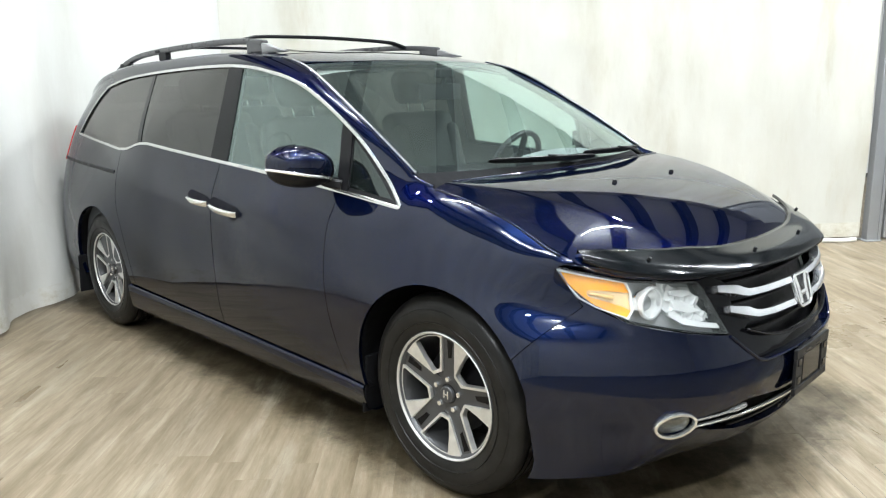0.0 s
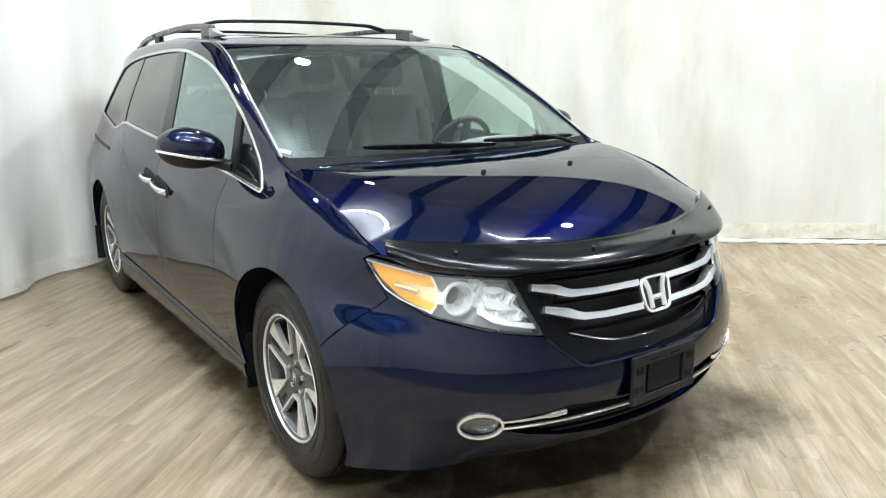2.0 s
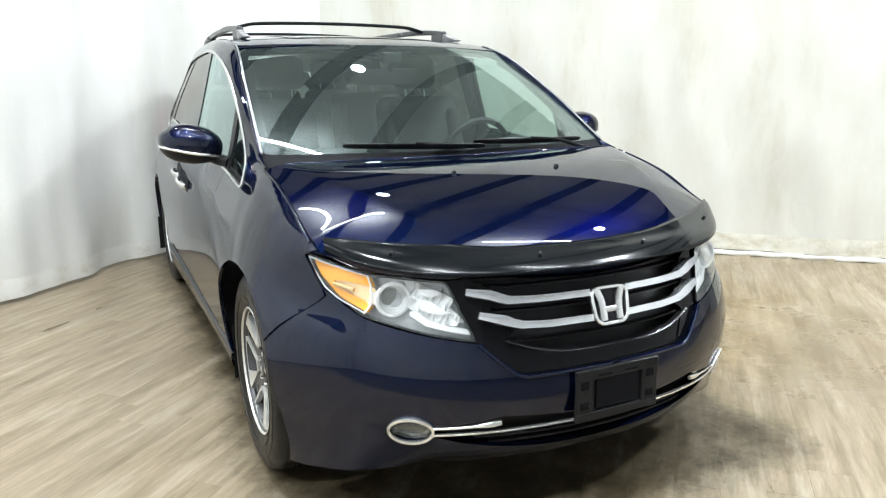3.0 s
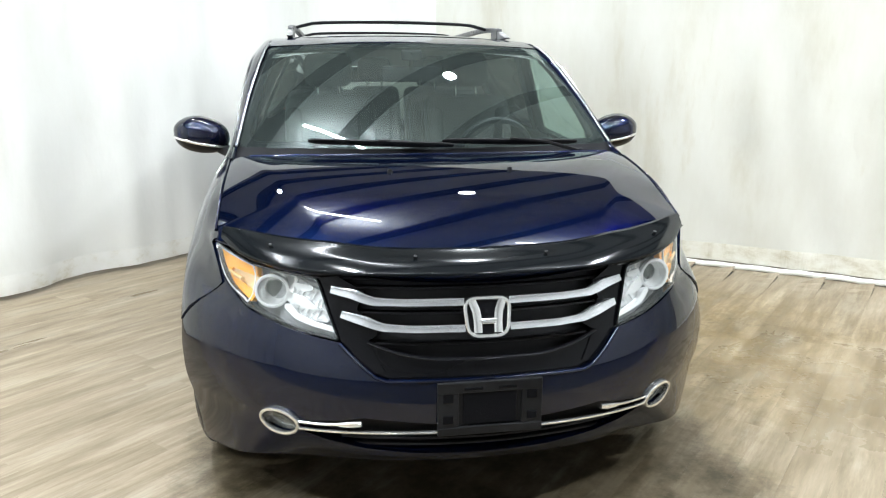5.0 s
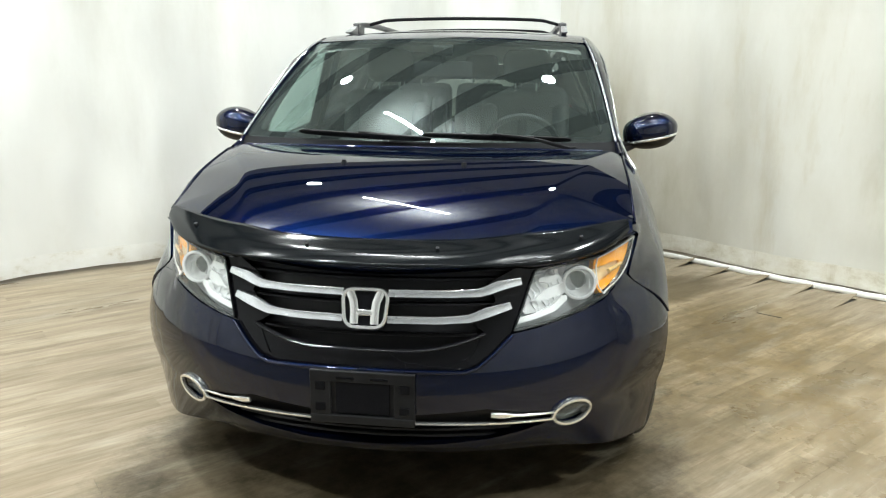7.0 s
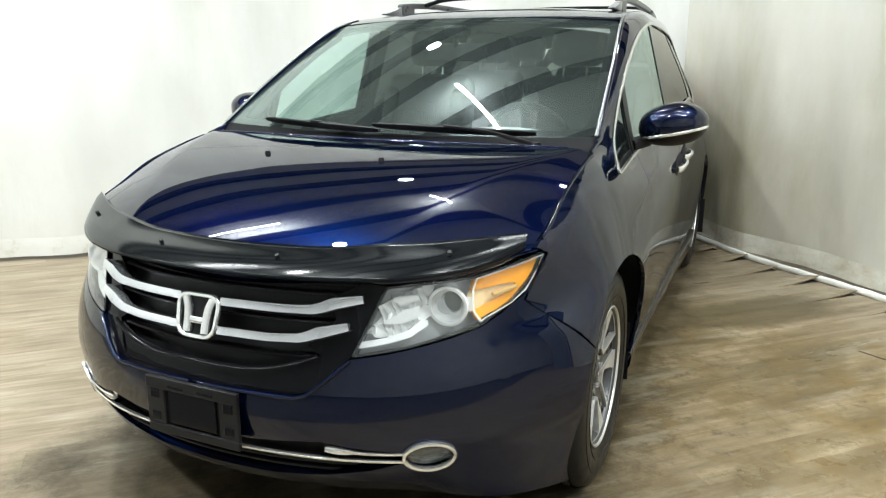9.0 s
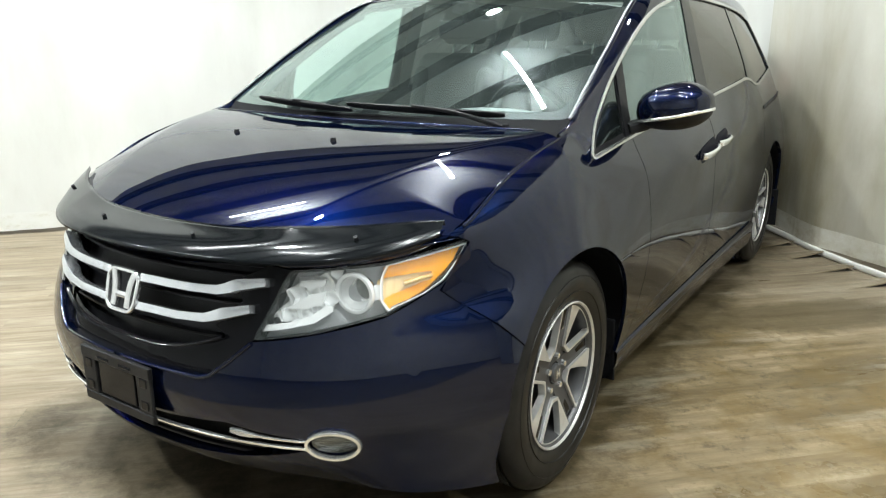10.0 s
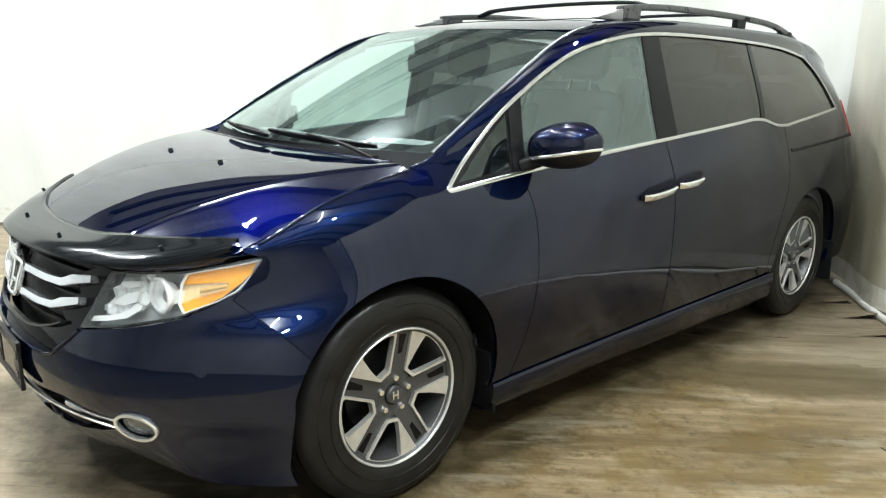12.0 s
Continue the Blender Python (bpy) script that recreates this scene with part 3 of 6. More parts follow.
LEFT_LINE = [(-7.4, -3.3), (-4.60, -0.15), (-3.74, 0.80), (-3.16, 1.48), (-2.71, 1.93), (-2.30, 2.44), (-1.80, 2.97), (-1.46, 3.42), (-1.12, 3.73), (-0.70, 4.13), (-0.22, 4.47), (0.28, 4.50), (0.74, 4.17)]
RIGHT_LINE = [(0.66, 4.19), (0.98, 3.80), (1.34, 3.36), (1.85, 2.88), (2.30, 2.46), (3.22, 1.72), (3.90, 1.07), (4.82, 0.22)]
TOP = 3.1


def curtain(name, line, label, waves, seed, z0=0.03, hem=0.13, cloth=TARP, foot=HEM_CLEAN):
    """A hanging tarpaulin with folds that deepen towards its hem."""
    pts = smooth_line(line, 0.035)
    thing = empty(name, (pts[len(pts) // 2][0], pts[len(pts) // 2][1], 0))
    inv = np.array(thing.location)
    dist = np.concatenate([[0], np.cumsum([np.linalg.norm(b - a) for a, b in zip(pts, pts[1:])])])

    def at(i, z, push=0.0):
        a, c = pts[max(i - 2, 0)], pts[min(i + 2, len(pts) - 1)]
        t = (c - a) / np.linalg.norm(c - a)
        nrm = np.array((t[1], -t[0]))
        d = dist[i]
        k = 0.35 + 0.65 * (1 - z / TOP)
        w = 0.0
        for freq, amp, ph in waves:
            w += amp * math.sin(freq * d + ph + 0.35 * math.sin(z * 1.3 + ph))
        w += 0.05 * noise.noise(Vector((d * 1.7, z * 0.55, seed))) + 0.022 * noise.noise(Vector((d * 5, z * 1.6, seed + 3)))
        w *= k
        return (*(pts[i] + nrm * (w + push)), z) - inv

    levels = [z0 + hem] + list(np.linspace(z0 + hem + 0.06, TOP, 40))
    rows = [[at(i, z) for i in range(len(pts))] for z in levels]
    sheet = loft_rows("sheet", rows, cloth, thing)
    low = [[at(i, z, 0.004 if z < z0 + hem - 0.01 else 0.002) for i in range(len(pts))] for z in (z0 + 0.012 * 0, z0 + 0.05, z0 + hem - 0.012, z0 + hem + 0.003)]
    loft_rows("hem", low, foot, thing, "stitched hem of the tarpaulin")
    back = [[at(i, z, -0.006) for i in range(len(pts))] for z in (z0, 0.6, 1.4, 2.2, TOP)]
    loft_rows("backing", back, cloth, thing)
    tagged(thing, label, "curtain")
    return thing


curtain("tarpaulin_curtain", LEFT_LINE, "white hanging tarpaulin curtain with deep vertical folds", [(5.2, 0.035, 0.3), (9.1, 0.018, 1.7), (2.1, 0.03, 0.8)], 3.0)
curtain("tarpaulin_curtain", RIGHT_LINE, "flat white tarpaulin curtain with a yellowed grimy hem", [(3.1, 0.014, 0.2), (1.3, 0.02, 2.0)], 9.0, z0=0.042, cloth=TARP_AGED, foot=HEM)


def hem_tube():
    """A white tube along the right-hand tarpaulin's foot; in part it stands in for lit floor under the hem."""
    pts = [np.array((p[0] - 0.028, p[1] - 0.028, 0.021 + 0.004 * math.sin(3.1 * i))) for i, p in enumerate(smooth_line([(0.86, 3.95), (1.00, 3.79), (1.34, 3.36), (1.85, 2.88), (2.30, 2.46), (3.22, 1.72), (3.90, 1.07), (4.78, 0.26)], 0.12))]
    ob = sweep("hem_tube", pts, 0.019, 0.019, WHITEPIPE, None, corner=5)
    tagged(ob, "white plastic tube along the tarpaulin's foot, partly standing for lit floor", "tube")


hem_tube()


def hall():
    r = 9.0
    for name, size, at in (("wall_north", (2 * r, 0.2, 7), (0, r, 3.5)), ("wall_south", (2 * r, 0.2, 7), (0, -r, 3.5)),
                           ("wall_east", (0.2, 2 * r, 7), (r, 0, 3.5)), ("wall_west", (0.2, 2 * r, 7), (-r, 0, 3.5))):
        bm = bmesh.new()
        box(bm, size, at)
        ob = part(name, bm, WALLSHEET, None)
        tagged(ob, "plain pale painted hall wall", "wall", kind="structure")
        ob.matrix_world = pose(0, 0, 0, 0, 0, 45)
    bm = bmesh.new()
    box(bm, (2 * r, 2 * r, 0.1), (0, 0, CEILING + 0.05))
    ob = part("ceiling", bm, ROOFSHEET, None)
    ob.matrix_world = pose(0, 0, 0, 0, 0, 45)
    tagged(ob, "pale sheet ceiling of an industrial hall", "ceiling", kind="structure")
    for i in range(10):
        bm = bmesh.new()
        x = -7.2 + 1.6 * i
        for dz, w, h in ((-0.012, 0.30, 0.02), (-0.12, 0.03, 0.22), (-0.24, 0.30, 0.02)):
            box(bm, (w, 2 * r - 0.3, h), (x, 0, CEILING + dz), 0.003)
        ob = part("ceiling_beam", bm, BEAM, None)
        ob.matrix_world = pose(0, 0, 0, 0, 0, -45)
        tagged(ob, "dark steel roof beam under the pale ceiling", "beam", "roof beams")


hall()


def door_post():
    """The steel frame at the free end of the curtain."""
    post = empty("door_frame", (4.90, 0.16, 0))
    turn = Matrix.Rotation(radians(-43), 4, "Z")
    for name, size, at_ in (("post", (0.10, 0.09, 3.0), (0, 0, 1.5)), ("stop_bar", (0.03, 0.05, 3.0), (0.068, -0.02, 1.5)), ("floor_plate", (0.16, 0.14, 0.012), (0.0, 0, 0.006))):
        bm = bmesh.new()
        box(bm, size, turn @ Vector(at_), 0.006, turn)
        part(name, bm, STEEL, post)
    bm = bmesh.new()
    box(bm, (0.9, 0.045, 2.9), turn @ Vector((0.58, 0.02, 1.47)), 0.006, turn)
    leaf = part("door_leaf", bm, STEEL, post, "grey steel door leaf")
    for z in (0.7, 1.45, 2.2):
        bm = bmesh.new()
        box(bm, (0.82, 0.012, 0.62), turn @ Vector((0.58, -0.008, z)), 0.01, turn)
        part("door_panel", bm, STEEL, leaf)
    bm = bmesh.new()
    rod(bm, turn @ Vector((0.06, -0.05, 1.98)), turn @ Vector((0.16, -0.09, 1.90)), 0.012, 0.008, 10)
    part("hook", bm, BLACK, post, "dark hook on the post")
    tagged(post, "grey painted steel door frame and leaf beside the curtain", "door frame")


door_post()


# ---- minivan: the body's surfaces ----
# stations along the car: 0 is the front axle, 3.0 the rear axle, the nose lies at negative y
YK = [-0.60, -0.4, -0.2, 0, 0.3, 0.6, 1.0, 1.5, 2.4, 3.0, 3.6, 3.95, 4.12]
sill_x = pchip(YK, [0.77, 0.912, 0.925, 0.928, 0.917, 0.905, 0.903, 0.903, 0.905, 0.917, 0.89, 0.82, 0.70])
low_x = pchip(YK, [0.83, 0.965, 0.980, 0.976, 0.965, 0.955, 0.955, 0.955, 0.96, 0.965, 0.93, 0.85, 0.73])
mid_x = pchip(YK, [0.78, 0.912, 0.972, 0.984, 0.98, 0.97, 0.965, 0.965, 0.97, 0.975, 0.93, 0.845, 0.74])
sh_x = pchip(YK, [0.73, 0.840, 0.923, 0.945, 0.940, 0.943, 0.953, 0.958, 0.955, 0.935, 0.885, 0.81, 0.70])
sh_z = pchip(YK, [0.70, 0.755, 0.80, 0.84, 0.88, 0.90, 0.90, 0.90, 0.90, 0.90, 0.90, 0.90, 0.90])
belt_x = pchip(YK, [0.715, 0.828, 0.880, 0.888, 0.879, 0.870, 0.878, 0.884, 0.888, 0.845, 0.765, 0.70, 0.6])
belt_z = pchip(YK, [0.80, 0.86, 0.93, 0.985, 1.03, 1.065, 1.095, 1.125, 1.17, 1.16, 1.20, 1.22, 1.22])
top_x = pchip(YK, [0.68, 0.800, 0.802, 0.803, 0.815, 0.802, 0.782, 0.752, 0.69, 0.65, 0.595, 0.545, 0.48])
top_z = pchip(YK, [0.87, 0.931, 1.018, 1.070, 1.128, 1.313, 1.492, 1.592, 1.602, 1.590, 1.54, 1.46, 1.40])
edge_x = pchip([0.214, 0.6, 1.057, 1.35, 2.0, 3.0, 3.6, 3.95], [0.798, 0.762, 0.707, 0.679, 0.637, 0.59, 0.545, 0.50])
edge_z = pchip([0.214, 0.6, 1.057, 1.35, 2.0, 3.0, 3.6, 3.95], [1.122, 1.347, 1.563, 1.618, 1.652, 1.648, 1.605, 1.53])
roof_z = pchip([0.9, 1.0, 1.3, 2.0, 3.0, 3.6, 3.95], [1.572, 1.596, 1.640, 1.678, 1.676, 1.638, 1.57])
sill_x, low_x, mid_x, sh_x, sh_z = [eased(f, -0.75, 4.2, 0.06) for f in (sill_x, low_x, mid_x, sh_x, sh_z)]
belt_x, belt_z = [eased(f, -0.75, 4.2, 0.07) for f in (belt_x, belt_z)]
rails_at = {}


def section(i):
    """The body's half width against the height, at 0.01 * i along the car."""
    if i not in rails_at:
        y = 0.01 * i
        zs, ws = [0.20, 0.46, 0.66, sh_z(y), belt_z(y), top_z(y)], [sill_x(y), low_x(y), mid_x(y), sh_x(y), belt_x(y), top_x(y)]
        if y < 0.2:
            # rolled upper edge of the fender beside the bonnet
            k = min(1.0, (0.2 - y) / 0.12)
            zs.insert(5, zs[-1] - 0.022)
            ws.insert(5, ws[-1] + (ws[-2] - ws[-1]) * 0.25 + 0.014 * k)
        rails_at[i] = eased(pchip(zs, ws), 0.1, 1.75, 0.011, 0.005)
    return rails_at[i]


def side_x(y, z):
    i = math.floor(y / 0.01)
    t = y / 0.01 - i
    return section(i)(z) * (1 - t) + section(i + 1)(z) * t


def side_fn(y, z):
    return (side_x(y, z), y, z)


def bow(x):
    return 0.35 * x * x + 0.33 * x ** 4


ARC_X = np.linspace(0, 1.3, 400)
ARC_S = np.concatenate([[0], np.cumsum(np.hypot(np.diff(ARC_X), np.diff(bow(ARC_X))))])
nose_y = pchip([0.18, 0.22, 0.28, 0.36, 0.45, 0.51, 0.545, 0.66, 0.70, 0.76, 0.82, 0.88, 0.95],
               [-0.70, -0.785, -0.842, -0.880, -0.902, -0.908, -0.904, -0.870, -0.855, -0.838, -0.82, -0.80, -0.76])
nose_y = eased(nose_y, 0.1, 1.1, 0.012)
nose_k = pchip([0.16, 0.3, 0.45, 0.6, 0.72, 0.8, 0.9], [0.99, 1.015, 1.04, 1.04, 1.02, 1.0, 0.99])


def nose_at(x, z):
    """The nose's foremost line; towards the corners it no longer tucks under."""
    k = min(max((x - 0.48) / 0.30, 0.0), 1.0)
    k *= k * (3 - 2 * k)
    return nose_y(z) * (1 - k) + nose_y(max(z, 0.37)) * k


def front_fn(s, z):
    """The nose, by the length along its bow and the height."""
    x = float(np.interp(abs(s), ARC_S, ARC_X))
    y, w = nose_at(x, z) + bow(x), x * nose_k(z)
    if y > -0.60:
        # ease into the body's side
        d = w - side_x(y, z)
        w -= 0.015 * math.log1p(math.exp(min(d / 0.015, 60))) if d < 0.6 else d
    return (math.copysign(w, s), y, z)


def fs(x, z):
    """From a place across the nose to the length along its bow."""
    return (math.copysign(float(np.interp(abs(x) / nose_k(z), ARC_X, ARC_S)), x), z)


def on_front(pts, step=0.02):
    return [fs(x, z) for x, z in pts]


hood_c = pchip([-0.88, -0.80, -0.72, -0.6, -0.45, -0.25, -0.1, 0.05, 0.2, 0.4], [0.74, 0.82, 0.893, 0.963, 1.026, 1.080, 1.102, 1.114, 1.121, 1.126])
hood_c = eased(hood_c, -1.6, 0.5, 0.045)
edge_rise = eased(top_z, -0.55, 0.4, 0.05)


def hood_fn(x, y):
    z = hood_c(y - 0.50 * bow(x))
    # a fold runs from the cowl's corner to the deflector; outside it the bonnet falls to the fender's edge
    edge, ridge = 0.80, 0.445 + (y + 0.65) * 0.42
    v = max(y, -0.42)
    drop = edge_rise(v) - hood_c(v - 0.50 * bow(edge))

    def soft(d):
        return 0.007 * math.log1p(math.exp(min(d / 0.007, 60)))
    z += drop * soft(abs(x) - ridge) / soft(edge - ridge)
    return (x, y, z)


def hood_uv(u, y):
    """The bonnet with its fold at u = 0.6 and its edge at u = 0.8."""
    r = 0.445 + (y + 0.65) * 0.42
    a = abs(u)
    x = a * r / 0.6 if a < 0.6 else r + (a - 0.6) * (0.80 - r) / 0.2
    return hood_fn(math.copysign(x, u), y)


def hood_inv(x, y):
    r = 0.445 + (y + 0.65) * 0.42
    a = abs(x)
    return (math.copysign(a * 0.6 / r if a < r else 0.6 + (a - r) * 0.2 / (0.80 - r), x), y)


def screen_fn(u, v):
    """The windscreen: u across, v from the cowl to the roof."""
    x = u * (0.797 + (0.705 - 0.797) * v)
    y0, y1 = 0.03 + 0.31 * x * x, 0.925 + 0.27 * x * x
    z0, z1 = 1.122, 1.582 - 0.022 * (x / 0.70) ** 2
    return (x, y0 + (y1 - y0) * v, z0 + (z1 - z0) * v + 0.08 * v * (1 - v))


def roof_fn(x, y):
    c, e, w = roof_z(y), edge_z(y), edge_x(y)
    return (x, y, c - (c - e) * min(abs(x) / w, 1.3) ** 2.2)


car = empty("minivan", (0, 1.6, 0))
tagged(car, "dark blue pearl minivan with chrome trim and roof rails", "minivan")
CAR = Matrix.Translation((0, -1.6, 0))


ARCH, WHEEL_Z = 0.412, 0.37


def arch_arc(y0, a0, a1, n=26):
    return [(y0 + ARCH * math.cos(a0 + (a1 - a0) * i / n), WHEEL_Z + ARCH * math.sin(a0 + (a1 - a0) * i / n)) for i in range(n + 1)]


GLASS_LOW = [(0.216, 1.017), (0.585, 1.052), (1.0, 1.088), (1.5, 1.125), (2.0, 1.162), (2.30, 1.186)]
GLASS_STEP = [(2.30, 1.186), (2.42, 1.180), (2.56, 1.150), (2.70, 1.143)]
GLASS_REAR = [(2.70, 1.143), (3.2, 1.175), (3.69, 1.207)]
GLASS_BACK = [(3.69, 1.207), (3.62, 1.33), (3.52, 1.43), (3.36, 1.515)]
GLASS_TOP = [(3.36, 1.515), (3.0, 1.555), (2.57, 1.573), (2.0, 1.58), (1.515, 1.571), (1.2, 1.535), (0.9, 1.458), (0.579, 1.290), (0.38, 1.140), (0.216, 1.017)]
low_line = joined(smooth_line(GLASS_LOW), smooth_line(GLASS_STEP), smooth_line(GLASS_REAR))
top_line = joined(smooth_line(GLASS_BACK), smooth_line(GLASS_TOP))
opening = joined(low_line, top_line)


def low_at(y):
    a = np.array(low_line)
    return float(np.interp(y, a[:, 0], a[:, 1]))


def top_at(y):
    a = np.array(smooth_line(GLASS_TOP))[::-1]
    return float(np.interp(y, a[:, 0], a[:, 1]))


def low_span(y0, y1, n=0.03):
    k = max(2, int((y1 - y0) / n))
    return [(y0 + (y1 - y0) * i / k, low_at(y0 + (y1 - y0) * i / k)) for i in range(k + 1)]


def top_span(y0, y1, n=0.03):
    k = max(2, int(abs(y1 - y0) / n))
    return [(y0 + (y1 - y0) * i / k, top_at(y0 + (y1 - y0) * i / k)) for i in range(k + 1)]


DOOR_FRONT = [(0.588, 1.050), (0.600, 0.80), (0.575, 0.55), (0.515, 0.345), (0.50, 0.312)]
SLIDE_REAR = [(2.66, 1.144), (2.66, 0.90), (2.635, 0.80), (2.57, 0.66), (2.53, 0.50), (2.52, 0.352)]
LAMP = [(0.424, 0.655), (0.484, 0.826), (0.676, 0.842), (0.824, 0.890), (0.818, 0.835), (0.775, 0.768), (0.70, 0.718), (0.55, 0.676)]


RAILCAP = material("grey_rail_cap", (0.30, 0.30, 0.30), 0.35, 0.6)
MOULDING = material("grey_moulding", (0.34, 0.35, 0.36), 0.28, 0.85)
COWL = material("matt_black_cowl", (0.008, 0.008, 0.009), 0.7, Specular_IOR_Level=0.08)
CUP_SHADE = material("cup_shade", (0.004, 0.004, 0.008), 0.5, Specular_IOR_Level=0.1)


def body_side(side):
    out = (1, 0, 0.2)
    # fender
    hood_edge = [(y, top_z(y) - 0.001) for y in np.linspace(-0.47, 0.20, 24)]
    fender = joined(hood_edge, straight([(0.20, 1.094), (0.250, 1.098), (0.254, 1.062), (0.238, 1.038)], 0.02), low_span(0.235, 0.588), smooth_line(DOOR_FRONT), straight([(0.50, 0.312), (0.404, 0.309)]),
                    arch_arc(0, math.asin(-0.065 / ARCH), math.pi - math.asin((0.60 - WHEEL_Z) / ARCH)), smooth_line([(-0.342, 0.60), (-0.42, 0.69), (-0.492, 0.765)]),
                    smooth_line([(-0.492, 0.765), (-0.455, 0.82), (-0.412, 0.880)]), smooth_line([(-0.412, 0.880), (-0.44, 0.896), (-0.47, top_z(-0.47) - 0.004)]))
    skin("front_fender", fender, side_fn, out, PAINT, car, gap=0.001, side=side, res=0.016, depth=0.012)
    door = joined(low_span(0.588, 1.50), straight([(1.50, 1.125), (1.50, 0.332), (0.50, 0.312)], 0.03), list(reversed(smooth_line(DOOR_FRONT))))
    fd = skin("front_door", door, side_fn, out, PAINT, car, gap=0.0025, side=side)
    slide = joined(low_span(1.50, 2.66), smooth_line(SLIDE_REAR), straight([(2.52, 0.352), (1.50, 0.332), (1.50, 1.125)]))
    sd = skin("sliding_door", slide, side_fn, out, PAINT, car, gap=0.0025, side=side)
    rear = [(y, top_z(y)) for y in np.linspace(3.36, 3.98, 16)]
    quarter = joined(low_span(2.66, 3.69), smooth_line(GLASS_BACK), rear, straight([(3.98, top_z(3.98)), (3.98, 0.26), (3.45, 0.26)]), [(3.0 + ARCH * 0.98, 0.285)],
                     arch_arc(3.0, -0.2, math.pi + 0.05), [(2.555, 0.352), (2.52, 0.352)], list(reversed(smooth_line(SLIDE_REAR))))
    qp = skin("quarter_panel", quarter, side_fn, out, PAINT, car, gap=0.002, side=side)
    # side skirt: a ledge just below the doors, deeper towards the rear wheel
    rows = []
    for y in np.linspace(0.42, 2.60, 44):
        k = (y - 0.42) / 2.18
        zt = 0.3035 + 0.0430 * (y - 0.50) / 2.02
        x = side_x(y, zt)
        o = 0.004 + 0.012 * k
        rows.append([(x - 0.045, y, zt + 0.006), (x - 0.012, y, zt - 0.001), (x + o - 0.004, y, zt - 0.006), (x + o, y, zt - 0.014), (x + o - 0.003, y, zt - 0.050),
                     (x + o - 0.014, y, 0.222), (x + o - 0.028, y, 0.192), (x + o - 0.07, y, 0.176), (x - 0.22, y, 0.18)])
    loft_rows("side_skirt", rows, PAINT, car, "dark blue side skirt with a shallow ledge", side=side, flip=True)
    # cant rail and windscreen pillar
    rows = []
    for y in np.linspace(0.13, 3.98, 93):
        zt = min(top_at(y) + 0.004, top_z(y) - 0.004) if y < 3.36 else top_z(y) - 0.01
        if y < 0.25:
            zt = top_z(y) - 0.02
        a = np.array((side_x(y, zt), y, zt))
        b = np.array((top_x(y), y, top_z(y)))
        e = np.array((edge_x(y), y, edge_z(y))) if y > 0.22 else np.array((0.797, y, 1.098 + (y - 0.13) * 0.29))
        k = min(max((y - 0.9) / 0.7, 0), 1)
        m = (b + e) / 2 + np.array((0.003 + 0.003 * k, -0.002 * (1 - k), 0.0035 + 0.0125 * k))
        pts = smooth_line([a, b, m, e], 0.02)
        arr = np.array(pts)
        d = np.concatenate([[0], np.cumsum(np.linalg.norm(np.diff(arr, axis=0), axis=1))])
        k = np.linspace(0, d[-1], 12)
        rows.append([tuple(np.interp(q, d, arr[:, i]) for i in range(3)) for q in k] + [tuple(e + np.array((-0.006, 0.01, -0.02)))])
    loft_rows("cant_rail", rows, PAINT, car, side=side)
    # rolled hems beside the bonnet and along the windscreen
    sweep("fender_hem", [(top_x(y) + 0.0045, y, top_z(y) - 0.0035) for y in np.linspace(-0.42, 0.11, 40)], 0.0055, 0.0055, PAINT, car, side=side, corner=6, power=1.0)
    sweep("pillar_hem", [(edge_x(y) + 0.004, y, edge_z(y) - 0.0015) for y in np.linspace(0.24, 1.20, 50)], 0.0055, 0.0055, PAINT, car, side=side, corner=6, power=1.0)
    # moulding in pale metal; its tone also stands in for the pillar's highlight line
    sweep("windscreen_moulding", [(edge_x(y) - 0.0035, y - 0.003, edge_z(y) + 0.0035) for y in np.linspace(0.235, 1.12, 50)], 0.0050, 0.0040, MOULDING, car, "grey windscreen moulding", side=side, corner=5, power=1.0)
    # glazing
    tri = joined(low_span(0.26, 0.56), straight([(0.565, 1.05), (0.585, 1.265)]), top_span(0.575, 0.26))
    skin("quarter_light_seal", tri, side_fn, out, BLACK, car, "black quarter glass border", proud=-0.009, depth=0, side=side, holes=[shrunk(tri, 0.022)])
    skin("quarter_light", shrunk(tri, 0.018), side_fn, out, DARKGLASS, car, "small fixed front quarter glass", proud=-0.010, depth=0, side=side)
    fg = joined(low_span(0.60, 1.455), straight([(1.455, 1.122), (1.445, 1.568)]), top_span(1.445, 0.61))
    g1 = skin("door_glass", fg, side_fn, out, DOORGLASS, fd, "clear front door glass", proud=-0.008, depth=0, side=side)
    sg = joined(low_span(1.60, 2.41), straight([(2.41, 1.18), (2.53, 1.572)]), top_span(2.53, 1.58))
    g2 = skin("door_glass", sg, side_fn, out, TINTED, sd, "dark tinted sliding door glass", proud=-0.008, depth=0, side=side)
    qg = joined(low_span(2.43, 3.69), smooth_line(GLASS_BACK), top_span(3.36, 2.55), straight([(2.55, 1.57), (2.43, 1.178)]))
    g3 = skin("rear_quarter_glass", qg, side_fn, out, TINTED, qp, "dark tinted rear quarter glass", proud=-0.008, depth=0, side=side)
    for g in (g1, g2, g3):
        g.visible_shadow = False
    # black pillars between the panes
    p1 = joined(low_span(1.45, 1.605), straight([(1.605, 1.13), (1.585, 1.575)]), top_span(1.585, 1.44), straight([(1.44, 1.567), (1.45, 1.12)]))
    skin("centre_pillar_trim", p1, side_fn, out, GLOSSBLACK, car, "gloss black pillar trim", proud=-0.004, side=side)
